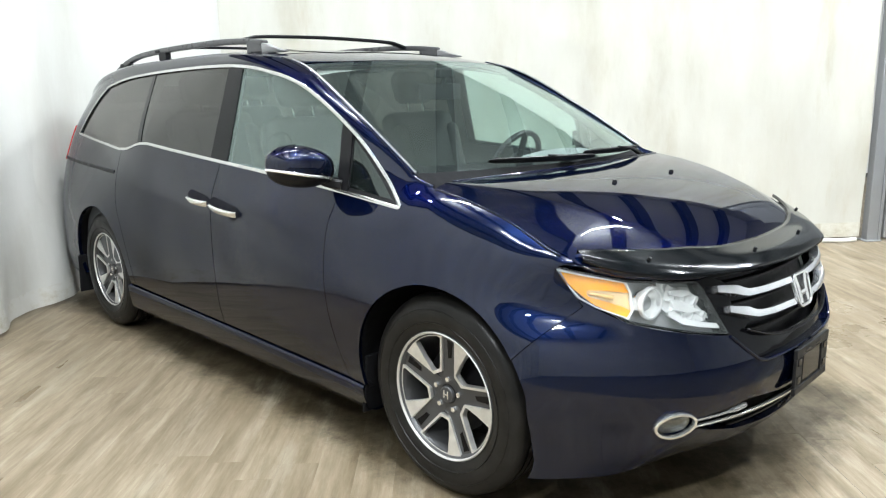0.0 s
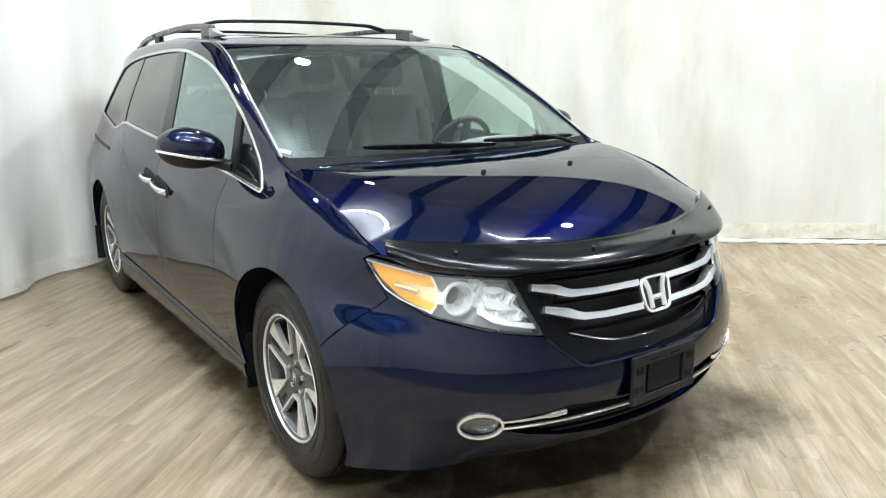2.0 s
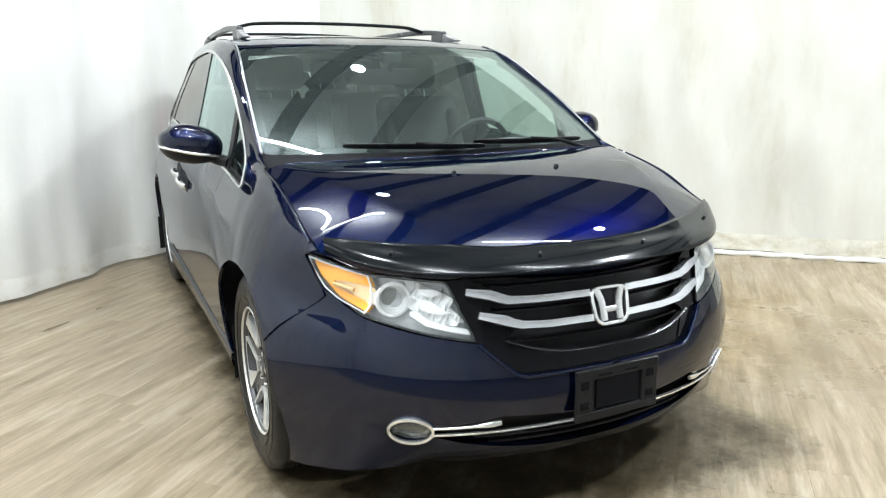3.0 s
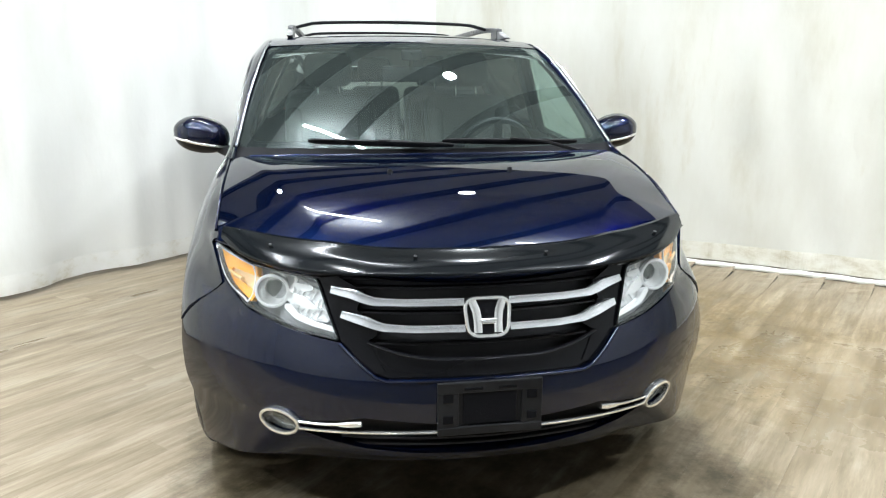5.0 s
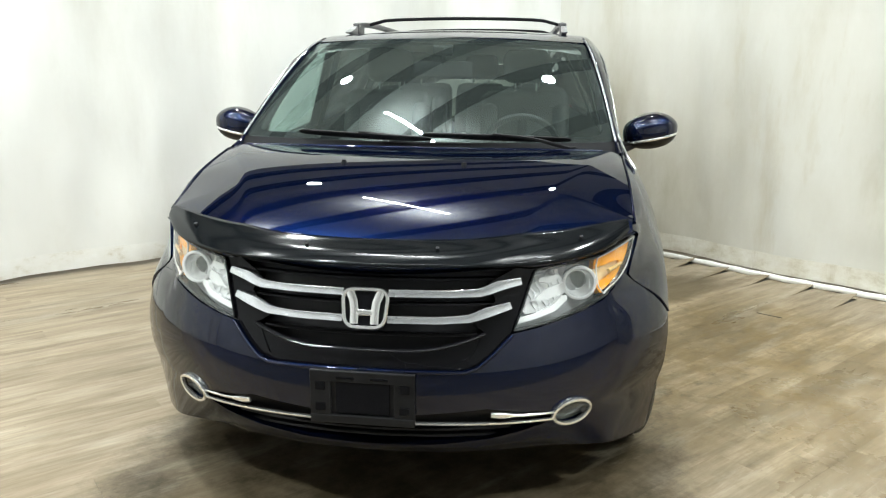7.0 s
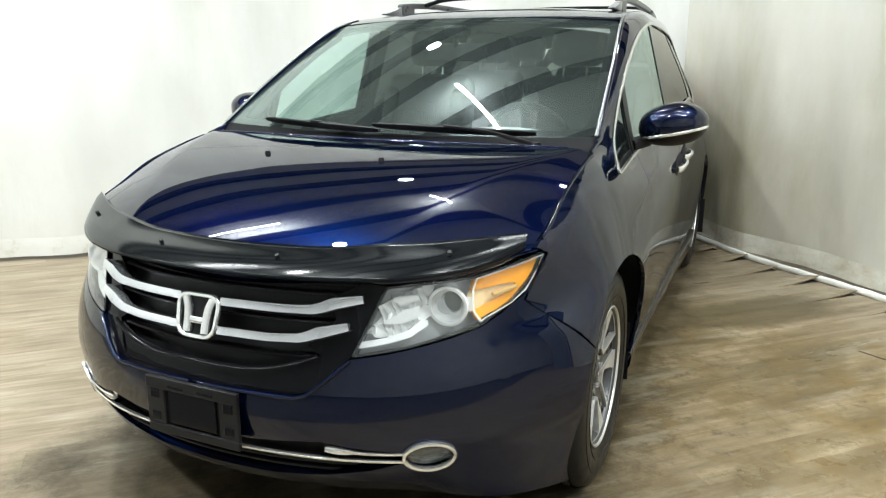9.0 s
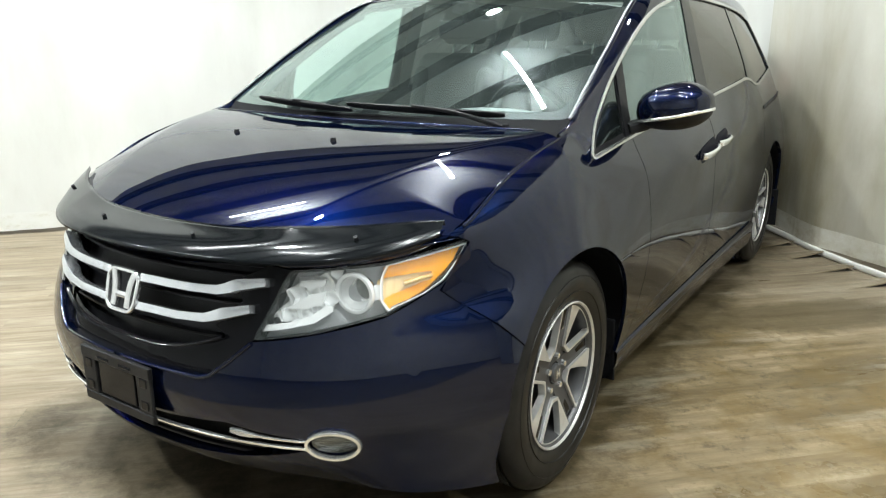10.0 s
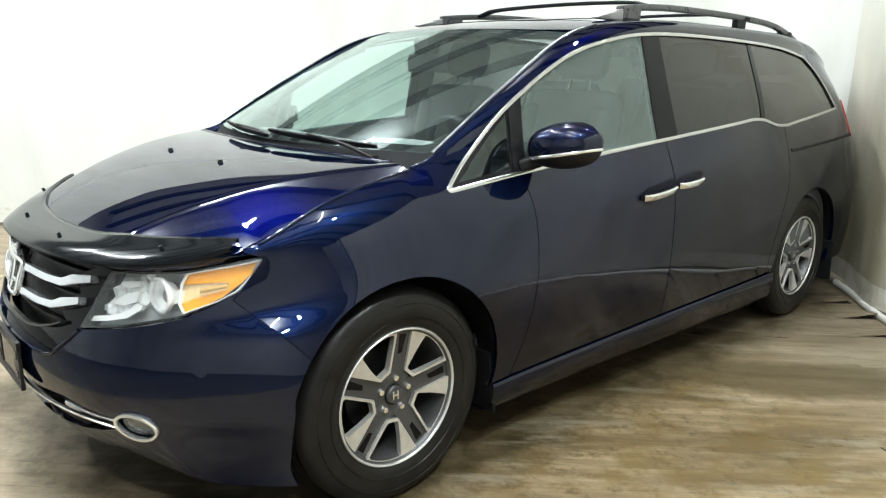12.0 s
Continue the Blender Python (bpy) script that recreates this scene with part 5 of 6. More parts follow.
def headlamp(side):
    out = (0.3 * side, -1, 0)

    def flat(pts):
        return on_front([(side * x, z) for x, z in pts])
    base = ring(rounded(flat(LAMP), 0.015, 4), 0.02)
    lampob = skin("headlamp", base, front_fn, out, LAMPBOX, car, "clear headlamp with an amber turn signal and silver-grey bezel", proud=-0.060, depth=0, res=0.03)
    # the amber signal: two arms round a clear bulb chamber, with ribbed optics
    amber = flat([(0.676, 0.832), (0.812, 0.872), (0.806, 0.838), (0.787, 0.790), (0.760, 0.764), (0.697, 0.730), (0.682, 0.750), (0.700, 0.764), (0.728, 0.777), (0.774, 0.795), (0.770, 0.813), (0.735, 0.813), (0.672, 0.804)])

    def ribs(u, v):
        p = np.array(front_fn(u, v))
        return tuple(p + (0, 0.0022 * math.sin(u * 420) * math.sin(v * 300 + u * 120) + 0.004, 0))
    signal = skin("turn_signal", ring(rounded(amber, 0.004, 3), 0.012), ribs, out, AMBER, lampob, "amber turn signal reflector", proud=-0.016, depth=0.02, res=0.006)
    rim = [(0.676, 0.834), (0.814, 0.874), (0.808, 0.838), (0.789, 0.788), (0.762, 0.762), (0.697, 0.727), (0.680, 0.750), (0.670, 0.804)]
    edge_line = [np.array(front_fn(u_, v_)) + (0, 0.012, 0) for u_, v_ in ring(rounded(flat(rim), 0.004, 3), 0.012)]
    sweep("signal_rim", edge_line, 0.0022, 0.005, REFLECTOR, lampob, up=(0, -1, 0.1), closed=True, corner=3)
    core = flat([(0.668, 0.802), (0.735, 0.812), (0.772, 0.814), (0.776, 0.794), (0.728, 0.776), (0.680, 0.752), (0.664, 0.770)])

    def chamber(u, v):
        p = np.array(front_fn(u, v))
        return tuple(p + (0, 0.006 + 0.004 * math.sin(u * 260), 0))
    skin("signal_bulb_reflector", ring(rounded(core, 0.006, 3), 0.012), chamber, out, CHAMBER, signal, "clear bulb chamber of the turn signal", proud=-0.022, depth=0.0, res=0.008)
    tip, root = [np.array(front_fn(*fs(side * x, z))) + (0, 0.010, 0) for x, z in ((0.764, 0.803), (0.715, 0.789))]
    bm = bmesh.new()
    rod(bm, root, tip, 0.0075, 0.0055, 12)
    bmesh.ops.create_uvsphere(bm, u_segments=10, v_segments=6, radius=0.0058, matrix=Matrix.Translation(tip))
    part("signal_bulb", bm, BULB, signal, "grey-amber signal bulb", smooth=True)
    # inner reflector, faceted, with two bright ledges
    refl = rounded(flat([(0.446, 0.700), (0.496, 0.812), (0.582, 0.818), (0.576, 0.745), (0.548, 0.720), (0.50, 0.706)]), 0.006, 3)
    sx_ = side

    def facet(u, v):
        p = np.array(front_fn(u, v))
        a = sx_ * u
        saw = abs(((a * 26 + v * 9) % 1.0) - 0.5) + 0.7 * abs(((v * 21 - a * 8) % 1.0) - 0.5)
        return tuple(p + (0, 0.026 * saw, 0))
    skin("high_beam_reflector", ring(refl, 0.012), facet, out, REFLECTOR, lampob, "bright faceted reflector", proud=-0.030, depth=0.015, res=0.006)
    for pts in ([(0.507, 0.801), (0.505, 0.789), (0.535, 0.783), (0.562, 0.791), (0.562, 0.806)], [(0.488, 0.735), (0.530, 0.768), (0.568, 0.778), (0.566, 0.748), (0.532, 0.735)]):
        skin("reflector_ledge", ring(rounded(flat(pts), 0.003, 3), 0.012), front_fn, out, REFLECTOR, lampob, proud=-0.024, depth=0.02, res=0.012)
    strip = flat([(0.432, 0.676), (0.438, 0.692), (0.500, 0.703), (0.548, 0.719), (0.574, 0.744), (0.590, 0.742), (0.592, 0.730), (0.556, 0.702), (0.500, 0.688)])
    skin("reflector_step", ring(strip, 0.012), front_fn, out, REFLECTOR, lampob, "white lower reflector strip", proud=-0.018, depth=0.015, res=0.012)
    # projector: a white ring, a cone that leads back from it, and the dark lens at its end
    c = np.array(front_fn(*fs(side * 0.622, 0.768)))
    ax = np.array((0.16 * side, -1.0, 0.02))
    ax /= np.linalg.norm(ax)
    sx = np.cross((0, 0, 1), ax)
    sx /= np.linalg.norm(sx)
    uz = np.cross(ax, sx)

    def circle(r, d, n=36):
        return [c - ax * d + sx * r * math.cos(a) + uz * r * math.sin(a) for a in np.linspace(0, 2 * math.pi, n, endpoint=False)]
    sweep("projector_bezel", circle(0.049, 0.022), 0.0055, 0.008, REFLECTOR, lampob, "white ring round the projector", up=ax, closed=True, corner=5)
    cone = [circle(r, d) for r, d in ((0.046, 0.022), (0.044, 0.034), (0.036, 0.052), (0.031, 0.064))]
    loft_rows("projector_cone", [row + row[:1] for row in cone], REFLECTOR, lampob)
    sweep("projector_ring", circle(0.030, 0.064), 0.0035, 0.006, CHROME, lampob, up=ax, closed=True, corner=5)
    bm = bmesh.new()
    bmesh.ops.create_uvsphere(bm, u_segments=24, v_segments=14, radius=0.029)
    bmesh.ops.transform(bm, matrix=Matrix.Translation(c - ax * 0.072) @ Matrix.Diagonal((1, 0.6, 1, 1)), verts=bm.verts)
    part("projector_lens", bm, PROJECTOR, lampob, "dark glass projector lens", smooth=True)
    # short clear bridge between the projector and the signal
    bridge = flat([(0.664, 0.792), (0.682, 0.790), (0.684, 0.758), (0.662, 0.752)])
    skin("bezel_bridge", ring(bridge, 0.012), front_fn, out, REFLECTOR, lampob, proud=-0.020, depth=0.01, res=0.012)
    skin("headlamp_lens", base, front_fn, out, LENS, lampob, "clear headlamp lens", proud=0.001, depth=0, res=0.03).visible_shadow = False
    # dark frame at the lens edge
    skin("lens_frame", base, front_fn, out, GLOSSBLACK, lampob, proud=-0.004, depth=0.03, res=0.03, holes=[shrunk(base, 0.006)])


PROJECTOR = material("projector_glass", (0.10, 0.11, 0.10), 0.03, 0.0, Coat_Weight=1.0)
for s_ in (1, -1):
    headlamp(s_)


def bug_shield():
    xs = [-0.65, -0.48, -0.25, 0, 0.25, 0.48, 0.65, 0.76, 0.80]

    def both(v):
        return pchip(xs, [v[3], v[2], v[1], v[0], v[1], v[2], v[3], v[4], v[5]])
    lo_y, lo_z = (eased(both(v), -0.1, 0.82, 0.05) for v in ([-0.866, -0.846, -0.768, -0.655, -0.532, -0.460], [0.852, 0.853, 0.850, 0.862, 0.888, 0.922]))
    hi_y, hi_z = (eased(both(v), -0.1, 0.82, 0.05) for v in ([-0.718, -0.702, -0.638, -0.552, -0.476, -0.446], [0.010, 0.010, 0.011, 0.017, 0.027, 0.027]))
    n_ = 60
    a = np.array([(x, lo_y(x), lo_z(x)) for x in np.linspace(0, 0.778, n_)])
    b_ = np.array([(x * 0.995, hi_y(x), hood_fn(x * 0.995, hi_y(x))[2] + hi_z(x)) for x in np.linspace(0, 0.778, n_)])
    rows = []
    for i in range(n_):
        row = []
        wide = min(1.0, np.linalg.norm(b_[i] - a[i]) / 0.2)
        for t in np.linspace(0, 1, 12):
            p = a[i] + (b_[i] - a[i]) * t + np.array((0, -0.30, 0.75)) * 0.012 * (math.sin(math.pi * t) + 0.35 * math.sin(2 * math.pi * t)) * wide
            row.append(p)
        row.append(b_[i] + (0, 0.003, -0.014))
        row = [a[i] + (0, 0.02, -0.004)] + row
        rows.append(row)
    full = [[(-p[0], p[1], p[2]) for p in r] for r in reversed(rows)][:-1] + [[tuple(p) for p in r] for r in rows]
    sh = loft_rows("bonnet_deflector", full, SHIELD, car, "smoked plastic bonnet deflector", flip=True)
    for x, k in ((-0.62, 1), (-0.20, 1), (0.20, 1), (0.62, 1)):
        i = int(np.argmin(abs(a[:, 0] - abs(x))))
        p = rows[i][7] + np.array((0, 0.0, 0.0))
        bm = bmesh.new()
        rod(bm, (math.copysign(p[0], x), p[1], p[2]), (math.copysign(p[0], x), p[1] - 0.004, p[2] + 0.008), 0.006, seg=10)
        part("deflector_screw", bm, BLACK, sh)


bug_shield()


def plate_holder():
    y0 = -0.917
    bm = bmesh.new()
    for sz, at_ in (((0.310, 0.014, 0.034), (0, y0, 0.536)), ((0.310, 0.014, 0.026), (0, y0, 0.403)), ((0.062, 0.011, 0.104), (-0.124, y0, 0.4675)), ((0.062, 0.011, 0.104), (0.124, y0, 0.4675)), ((0.19, 0.005, 0.104), (0, y0 + 0.006, 0.4675))):
        box(bm, sz, at_, 0.003)
    holder = part("plate_holder", bm, HOLDER, car, "empty black number plate holder")
    for x in (-0.124, 0.124):
        for z in (0.44, 0.505):
            bm = bmesh.new()
            box(bm, (0.030, 0.004, 0.026), (x, y0 - 0.006, z), 0.002)
            part("holder_slot", bm, GLOSSBLACK, holder)
    for x in (-0.05, 0.05):
        bm = bmesh.new()
        box(bm, (0.055, 0.004, 0.010), (x, y0 - 0.006, 0.532), 0.002)
        part("holder_slot", bm, GLOSSBLACK, holder)
    bm = bmesh.new()
    box(bm, (0.16, 0.008, 0.10), (0, y0 + 0.001, 0.472), 0.002)
    part("holder_plate", bm, GLOSSBLACK, holder)


plate_holder()


def door_mirror(side):
    m = empty("door_mirror")
    m.parent = car
    tagged(m, "dark blue door mirror with a chrome line")

    def shape(a, b_, top):
        # superellipsoid, flatter at its back
        cx, cy, cz = 0.994, 0.690, 1.155
        ca, sa, cb, sb = math.cos(a), math.sin(a), math.cos(b_), math.sin(b_)
        f = lambda v, p: math.copysign(abs(v) ** p, v)
        x = 0.126 * f(cb, 0.80) * f(ca, 0.9)
        y = 0.120 * f(cb, 0.85) * f(sa, 0.85)
        z = 0.084 * f(sb, 0.80)
        if x < 0:
            z *= 1 + 0.10 * x / 0.104
        elif z > 0:
            z *= 1 - 0.26 * (x / 0.118) ** 2
        if y > 0:
            y *= 0.40
        return (side * (cx + x), cy + y + 0.20 * x, cz + z + 0.012 * x / 0.104)
    def split(a):
        # the chrome line climbs towards the outer end
        return -0.30 + 0.16 * math.cos(a)
    for name, lower, mat_ in (("mirror_cap", False, PAINT), ("mirror_base", True, BLACK)):
        rows = []
        for t in np.linspace(0, 1, 16):
            rows.append([shape(a, -math.pi / 2 + (split(a) + math.pi / 2) * t if lower else split(a) + (math.pi / 2 - split(a)) * t, 0) for a in np.linspace(0, 2 * math.pi, 41)])
        loft_rows(name, rows, mat_, m, flip=side < 0)
    pts = [np.array(shape(a, split(a) - 0.03, 0)) for a in np.linspace(math.pi * 1.05, math.pi * 2.02, 34)]
    sweep("mirror_strip", pts, 0.004, 0.0055, CHROME, m, "thin chrome line on the mirror", corner=4)
    pts = smooth_line([(side * (side_x(0.60, 1.07) - 0.02), 0.60, 1.075), (side * 0.895, 0.65, 1.09), (side * 0.94, 0.68, 1.115)], 0.02)
    sweep("mirror_arm", pts, 0.034, 0.022, BLACK, m, corner=5)
    bm = bmesh.new()
    box(bm, (0.135, 0.004, 0.085), (side * 0.994, 0.739, 1.155), 0.001)
    part("mirror_glass", bm, CHROME, m)


for s_ in (1, -1):
    door_mirror(s_)


def wipers():
    for x0, x1, xr in ((-0.50, 0.06, -0.0), (0.02, 0.60, 0.56)):
        w = empty("wiper")
        w.parent = car
        tagged(w, "black windscreen wiper at rest")
        pts = []
        for t in np.linspace(0, 1, 24):
            x = x0 + (x1 - x0) * t
            v = 0.012 + 0.030 * (1 - t)
            p = np.array(screen_fn(x / 0.785, v)) + (0, -0.016, 0.018)
            pts.append(p)
        sweep("wiper_blade", pts, 0.006, 0.014, BLACK, w, up=(0, -0.6, 0.8), corner=4, taper=lambda t: 0.5 + 0.5 * math.sin(math.pi * t) ** 0.3)
        mid_ = pts[11] + np.array((0, -0.012, 0.014))
        end = np.array(hood_fn(xr * 0.98 + 0.07, 0.06 + 0.14 * xr * xr)) + (0, 0.02, -0.004)
        sweep("wiper_arm", smooth_line([mid_, (mid_ + end) / 2 + (0, -0.004, 0.012), end], 0.03), 0.010, 0.007, BLACK, w, corner=4, taper=lambda t: 0.65 + 0.6 * t)
        bm = bmesh.new()
        rod(bm, end + (0, 0, -0.02), end + (0, 0, 0.012), 0.016, 0.012, 14)
        part("wiper_pivot", bm, BLACK, w)
    for x in (-0.219, 0.219):
        p = Vector(hood_fn(x, -0.248))
        bm = bmesh.new()
        rod(bm, p - Vector((0, 0, 0.004)), p + Vector((0, 0, 0.010)), 0.011, 0.008, 12)
        part("washer_nozzle", bm, BLACK, car)


wipers()


def roof_rack():
    for side in (1, -1):
        r = empty("roof_rail")
        r.parent = car
        tagged(r, "dark grey roof rail with silver end caps")
        rx = pchip([1.45, 2.0, 2.7, 3.5], [0.60, 0.585, 0.555, 0.50])
        pts = [np.array((side * rx(y), y, roof_fn(rx(y), y)[2] + h)) for y, h in smooth_line([(1.50, 0.046), (1.60, 0.050), (1.72, 0.053), (2.2, 0.058), (2.7, 0.057), (3.1, 0.047), (3.35, 0.028), (3.54, 0.0)], 0.05)]
        sweep("rail_bar", pts, 0.017, 0.0155, RAIL, r, corner=6, power=0.45)
        for y, length, h in ((1.565, 0.16, 0.062), (2.68, 0.11, 0.062), (3.36, 0.16, 0.04)):
            bm = bmesh.new()
            z = roof_fn(rx(y), y)[2]
            box(bm, (0.033, length, h), (side * rx(y), y, z + h / 2 - 0.006), 0.010)
            part("rail_foot", bm, RAIL if y < 2 else BLACK, r)
        # slanted silver nose in front of the foremost foot
        z = roof_fn(rx(1.45), 1.45)[2]
        bm = bmesh.new()
        box(bm, (0.033, 0.190, 0.052), (side * rx(1.42), 1.405, z + 0.024), 0.006)
        for v in bm.verts:
            if v.co.y < 1.405 and v.co.z > z + 0.02:
                v.co.y += 0.130
                v.co.z -= 0.010
        part("rail_cap", bm, RAILCAP, r, "silver-grey rail end cap", smooth=True)
    for y in (1.78, 2.74):
        pts = []
        zr = roof_fn(0.57, y)[2]
        for x, h in smooth_line([(-0.575, 0.055), (-0.52, 0.070), (-0.42, 0.084), (0, 0.092), (0.42, 0.084), (0.52, 0.070), (0.575, 0.055)], 0.03):
            pts.append((x, y, zr + h))
        sweep("cross_bar", pts, 0.028, 0.009, BLACK, car, "black roof cross bar", corner=5)


roof_rack()


# ---- wheels ----
def wheel(y0, side, flip):
    w = empty("wheel")
    w.parent = car

    def revolve(name, profile, mat_, parent, label="", seg=64):
        rows = []
        for i in range(seg + 1):
            a = 2 * math.pi * i / seg
            rows.append([(side * x, y0 + r * math.cos(a), WHEEL_Z + r * math.sin(a)) for x, r in profile])
        ob = loft_rows(name, rows, mat_, parent, label, flip=side > 0)
        ob.data.set_sharp_from_angle(angle=radians(35))
        return ob
    xo = 0.925
    tyre = smooth_line([(xo - 0.215, 0.236), (xo - 0.225, 0.30), (xo - 0.205, 0.355), (xo - 0.16, 0.369), (xo - 0.09, 0.3705), (xo - 0.035, 0.366), (xo - 0.006, 0.345), (xo + 0.006, 0.30), (xo - 0.002, 0.255), (xo - 0.012, 0.236)], 0.012)
    t = revolve("tyre", tyre, RUBBER, w, "black road tyre", 72)
    for k in (-0.155, -0.12, -0.085, -0.05):
        revolve("tread_groove", [(xo + k - 0.004, 0.3712), (xo + k + 0.004, 0.3712)], GLOSSBLACK, t)
    for r in (0.272, 0.318):
        revolve("sidewall_ridge", [(xo + 0.0035 - (0.004 if r > 0.3 else 0.003), r - 0.003), (xo + 0.0055, r), (xo + 0.0035 - 0.004, r + 0.003)], RUBBER, t)
    rim = revolve("rim", [(xo - 0.20, 0.20), (xo - 0.06, 0.212), (xo - 0.022, 0.218), (xo - 0.012, 0.226), (xo - 0.006, 0.237), (xo - 0.012, 0.240)], ALLOY_DARK, w, "two-tone alloy rim")
    revolve("rim_lip", [(xo - 0.014, 0.2265), (xo - 0.007, 0.2285), (xo - 0.004, 0.2325), (xo - 0.008, 0.2375)], ALLOY, w, "machined rim lip")
    revolve("brake_drum", [(xo - 0.10, 0.02), (xo - 0.10, 0.15), (xo - 0.12, 0.155), (xo - 0.19, 0.18), (xo - 0.195, 0.21)], BLACK, w)

    def plate_(name, polar, x0, x1, mat_, bevel=0.003, dish=0.0):
        """A spoke plate from (radius, degrees) corners between two depths, dished towards the hub."""
        bm = bmesh.new()
        pts = []
        flat = [(r * math.cos(radians(a * flip + 90)), r * math.sin(radians(a * flip + 90))) for r, a in polar]
        for (p, q), (p2, q2) in zip(flat, flat[1:] + flat[:1]):
            for k in range(5):
                pts.append((p + (p2 - p) * k / 5, q + (q2 - q) * k / 5))
        vs = [bm.verts.new((side * (x1 - dish * (1 - math.hypot(p, q) / 0.225)), y0 + p, WHEEL_Z + q)) for p, q in pts]
        f = bm.faces.new(vs)
        ext = bmesh.ops.extrude_face_region(bm, geom=[f])
        for v in [g for g in ext["geom"] if isinstance(g, bmesh.types.BMVert)]:
            v.co.x -= side * (x1 - x0)
        bmesh.ops.recalc_face_normals(bm, faces=bm.faces)
        return part(name, bm, mat_, w)
    f0 = xo - 0.018
    def arm(k, *pts):
        """Corners (offset, distance) of an arm, as (radius, degrees)."""
        return [(math.hypot(o, d), 72 * k + 7 + math.degrees(math.atan2(o, d))) for o, d in pts]

    def flat_(polar):
        return [(r * math.cos(radians(a * flip + 90)), r * math.sin(radians(a * flip + 90))) for r, a in polar]

    def face_fn(p, q):
        return (f0 - 0.022 * (1 - math.hypot(p, q) / 0.225), y0 + p, WHEEL_Z + q)
    for k in range(5):
        # a grey channel with a black plate for its slot's shade, and the machined face that runs from it round the
        # pocket to the next arm
        plate_("spoke_channel", arm(k, (-0.031, 0.05), (-0.031, 0.222), (0.032, 0.220), (0.032, 0.05)), f0 - 0.026, f0 - 0.009, ALLOY_DARK, dish=0.022)
        plate_("spoke_slot_shade", arm(k, (-0.006, 0.140), (-0.012, 0.208), (0.016, 0.208), (0.010, 0.146)), f0 - 0.02, f0 - 0.0080, GLOSSBLACK, dish=0.022)
        outer = flat_(arm(k, (0.031, 0.080), (0.031, 0.223)) + [(0.2255, a) for a in np.linspace(72 * k + 7 + 10, 72 * k + 7 + 62, 9)] + arm(k + 1, (-0.030, 0.223), (-0.030, 0.080)))
        pocket = flat_(arm(k, (0.037, 0.088), (0.060, 0.140), (0.091, 0.194)) + [(0.2185, a) for a in np.linspace(72 * k + 7 + 27, 72 * k + 7 + 59, 7)] + arm(k + 1, (-0.0385, 0.208), (-0.0385, 0.088)))
        skin("spoke_face", ring(outer, 0.02), face_fn, (1, 0, 0), ALLOY, w, "machined spoke face round an open pocket", depth=0.022, side=side, res=0.02, holes=[ring(rounded(pocket, 0.009, 4), 0.012)])
        q = radians((72 * k + 5) * flip) + radians(90)
        bm = bmesh.new()
        c = Vector((side * (f0 - 0.034), y0 + 0.058 * math.cos(q), WHEEL_Z + 0.058 * math.sin(q)))
        rod(bm, c, c + Vector((side * 0.020, 0, 0)), 0.0115, 0.0095, 8)
        part("wheel_nut", bm, CHROME, w, "chrome wheel nut")
    revolve("hub", [(f0 - 0.05, 0.085), (f0 - 0.030, 0.084), (f0 - 0.026, 0.072), (f0 - 0.026, 0.036)], ALLOY_DARK, w)
    revolve("hub_cap", [(f0 - 0.026, 0.032), (f0 - 0.018, 0.031), (f0 - 0.014, 0.027), (f0 - 0.013, 0.0)], ALLOY_DARK, w, "grey centre cap", 32)
    bm = bmesh.new()
    for dz in (-0.009, 0.009):
        box(bm, (0.003, 0.006, 0.030), (side * (f0 - 0.012), y0 + dz, WHEEL_Z), 0.001)
    box(bm, (0.003, 0.016, 0.006), (side * (f0 - 0.012), y0, WHEEL_Z), 0.001)
    part("cap_mark", bm, CHROME, w)


for y0 in (0.0, 3.0):
    for s_ in (1, -1):
        wheel(y0, s_, -s_)


# ---- cabin ----
def seat(name, x, y, z, w=0.52, label="grey leather seat with a headrest"):
    s = empty(name)
    s.parent = car
    tagged(s, label)
    bm = bmesh.new()
    box(bm, (w, 0.50, 0.16), (x, y, z), 0.05, segments=3)
    part("seat", bm, UPHOLSTERY, s, smooth=True)
    lean = Matrix.Rotation(radians(-16), 4, "X")
    bm = bmesh.new()
    box(bm, (w - 0.02, 0.15, 0.62), (x, y + 0.29, z + 0.36), 0.06, lean, 3)
    for dx in (-1, 1):
        box(bm, (0.10, 0.18, 0.50), (x + dx * (w / 2 - 0.06), y + 0.27, z + 0.34), 0.045, lean, 3)
    part("backrest", bm, UPHOLSTERY, s, smooth=True)
    bm = bmesh.new()
    box(bm, (0.27, 0.11, 0.19), (x, y + 0.40, z + 0.80), 0.05, lean, 3)
    part("headrest", bm, UPHOLSTERY, s, smooth=True)
    for dx in (-0.06, 0.06):
        bm = bmesh.new()
        rod(bm, (x + dx, y + 0.36, z + 0.62), (x + dx, y + 0.39, z + 0.74), 0.007, seg=8)
        part("headrest_post", bm, CHROME, s)


for x in (-0.40, 0.40):
    seat("front_seat", x, 1.12, 0.66)
    seat("middle_seat", x * 1.05, 2.05, 0.68, label="grey leather middle row seat with a headrest")
for x in (-0.44, 0.0, 0.44):
    seat("rear_seat", x, 2.98, 0.70, 0.42, label="grey leather rear bench seat with a headrest")


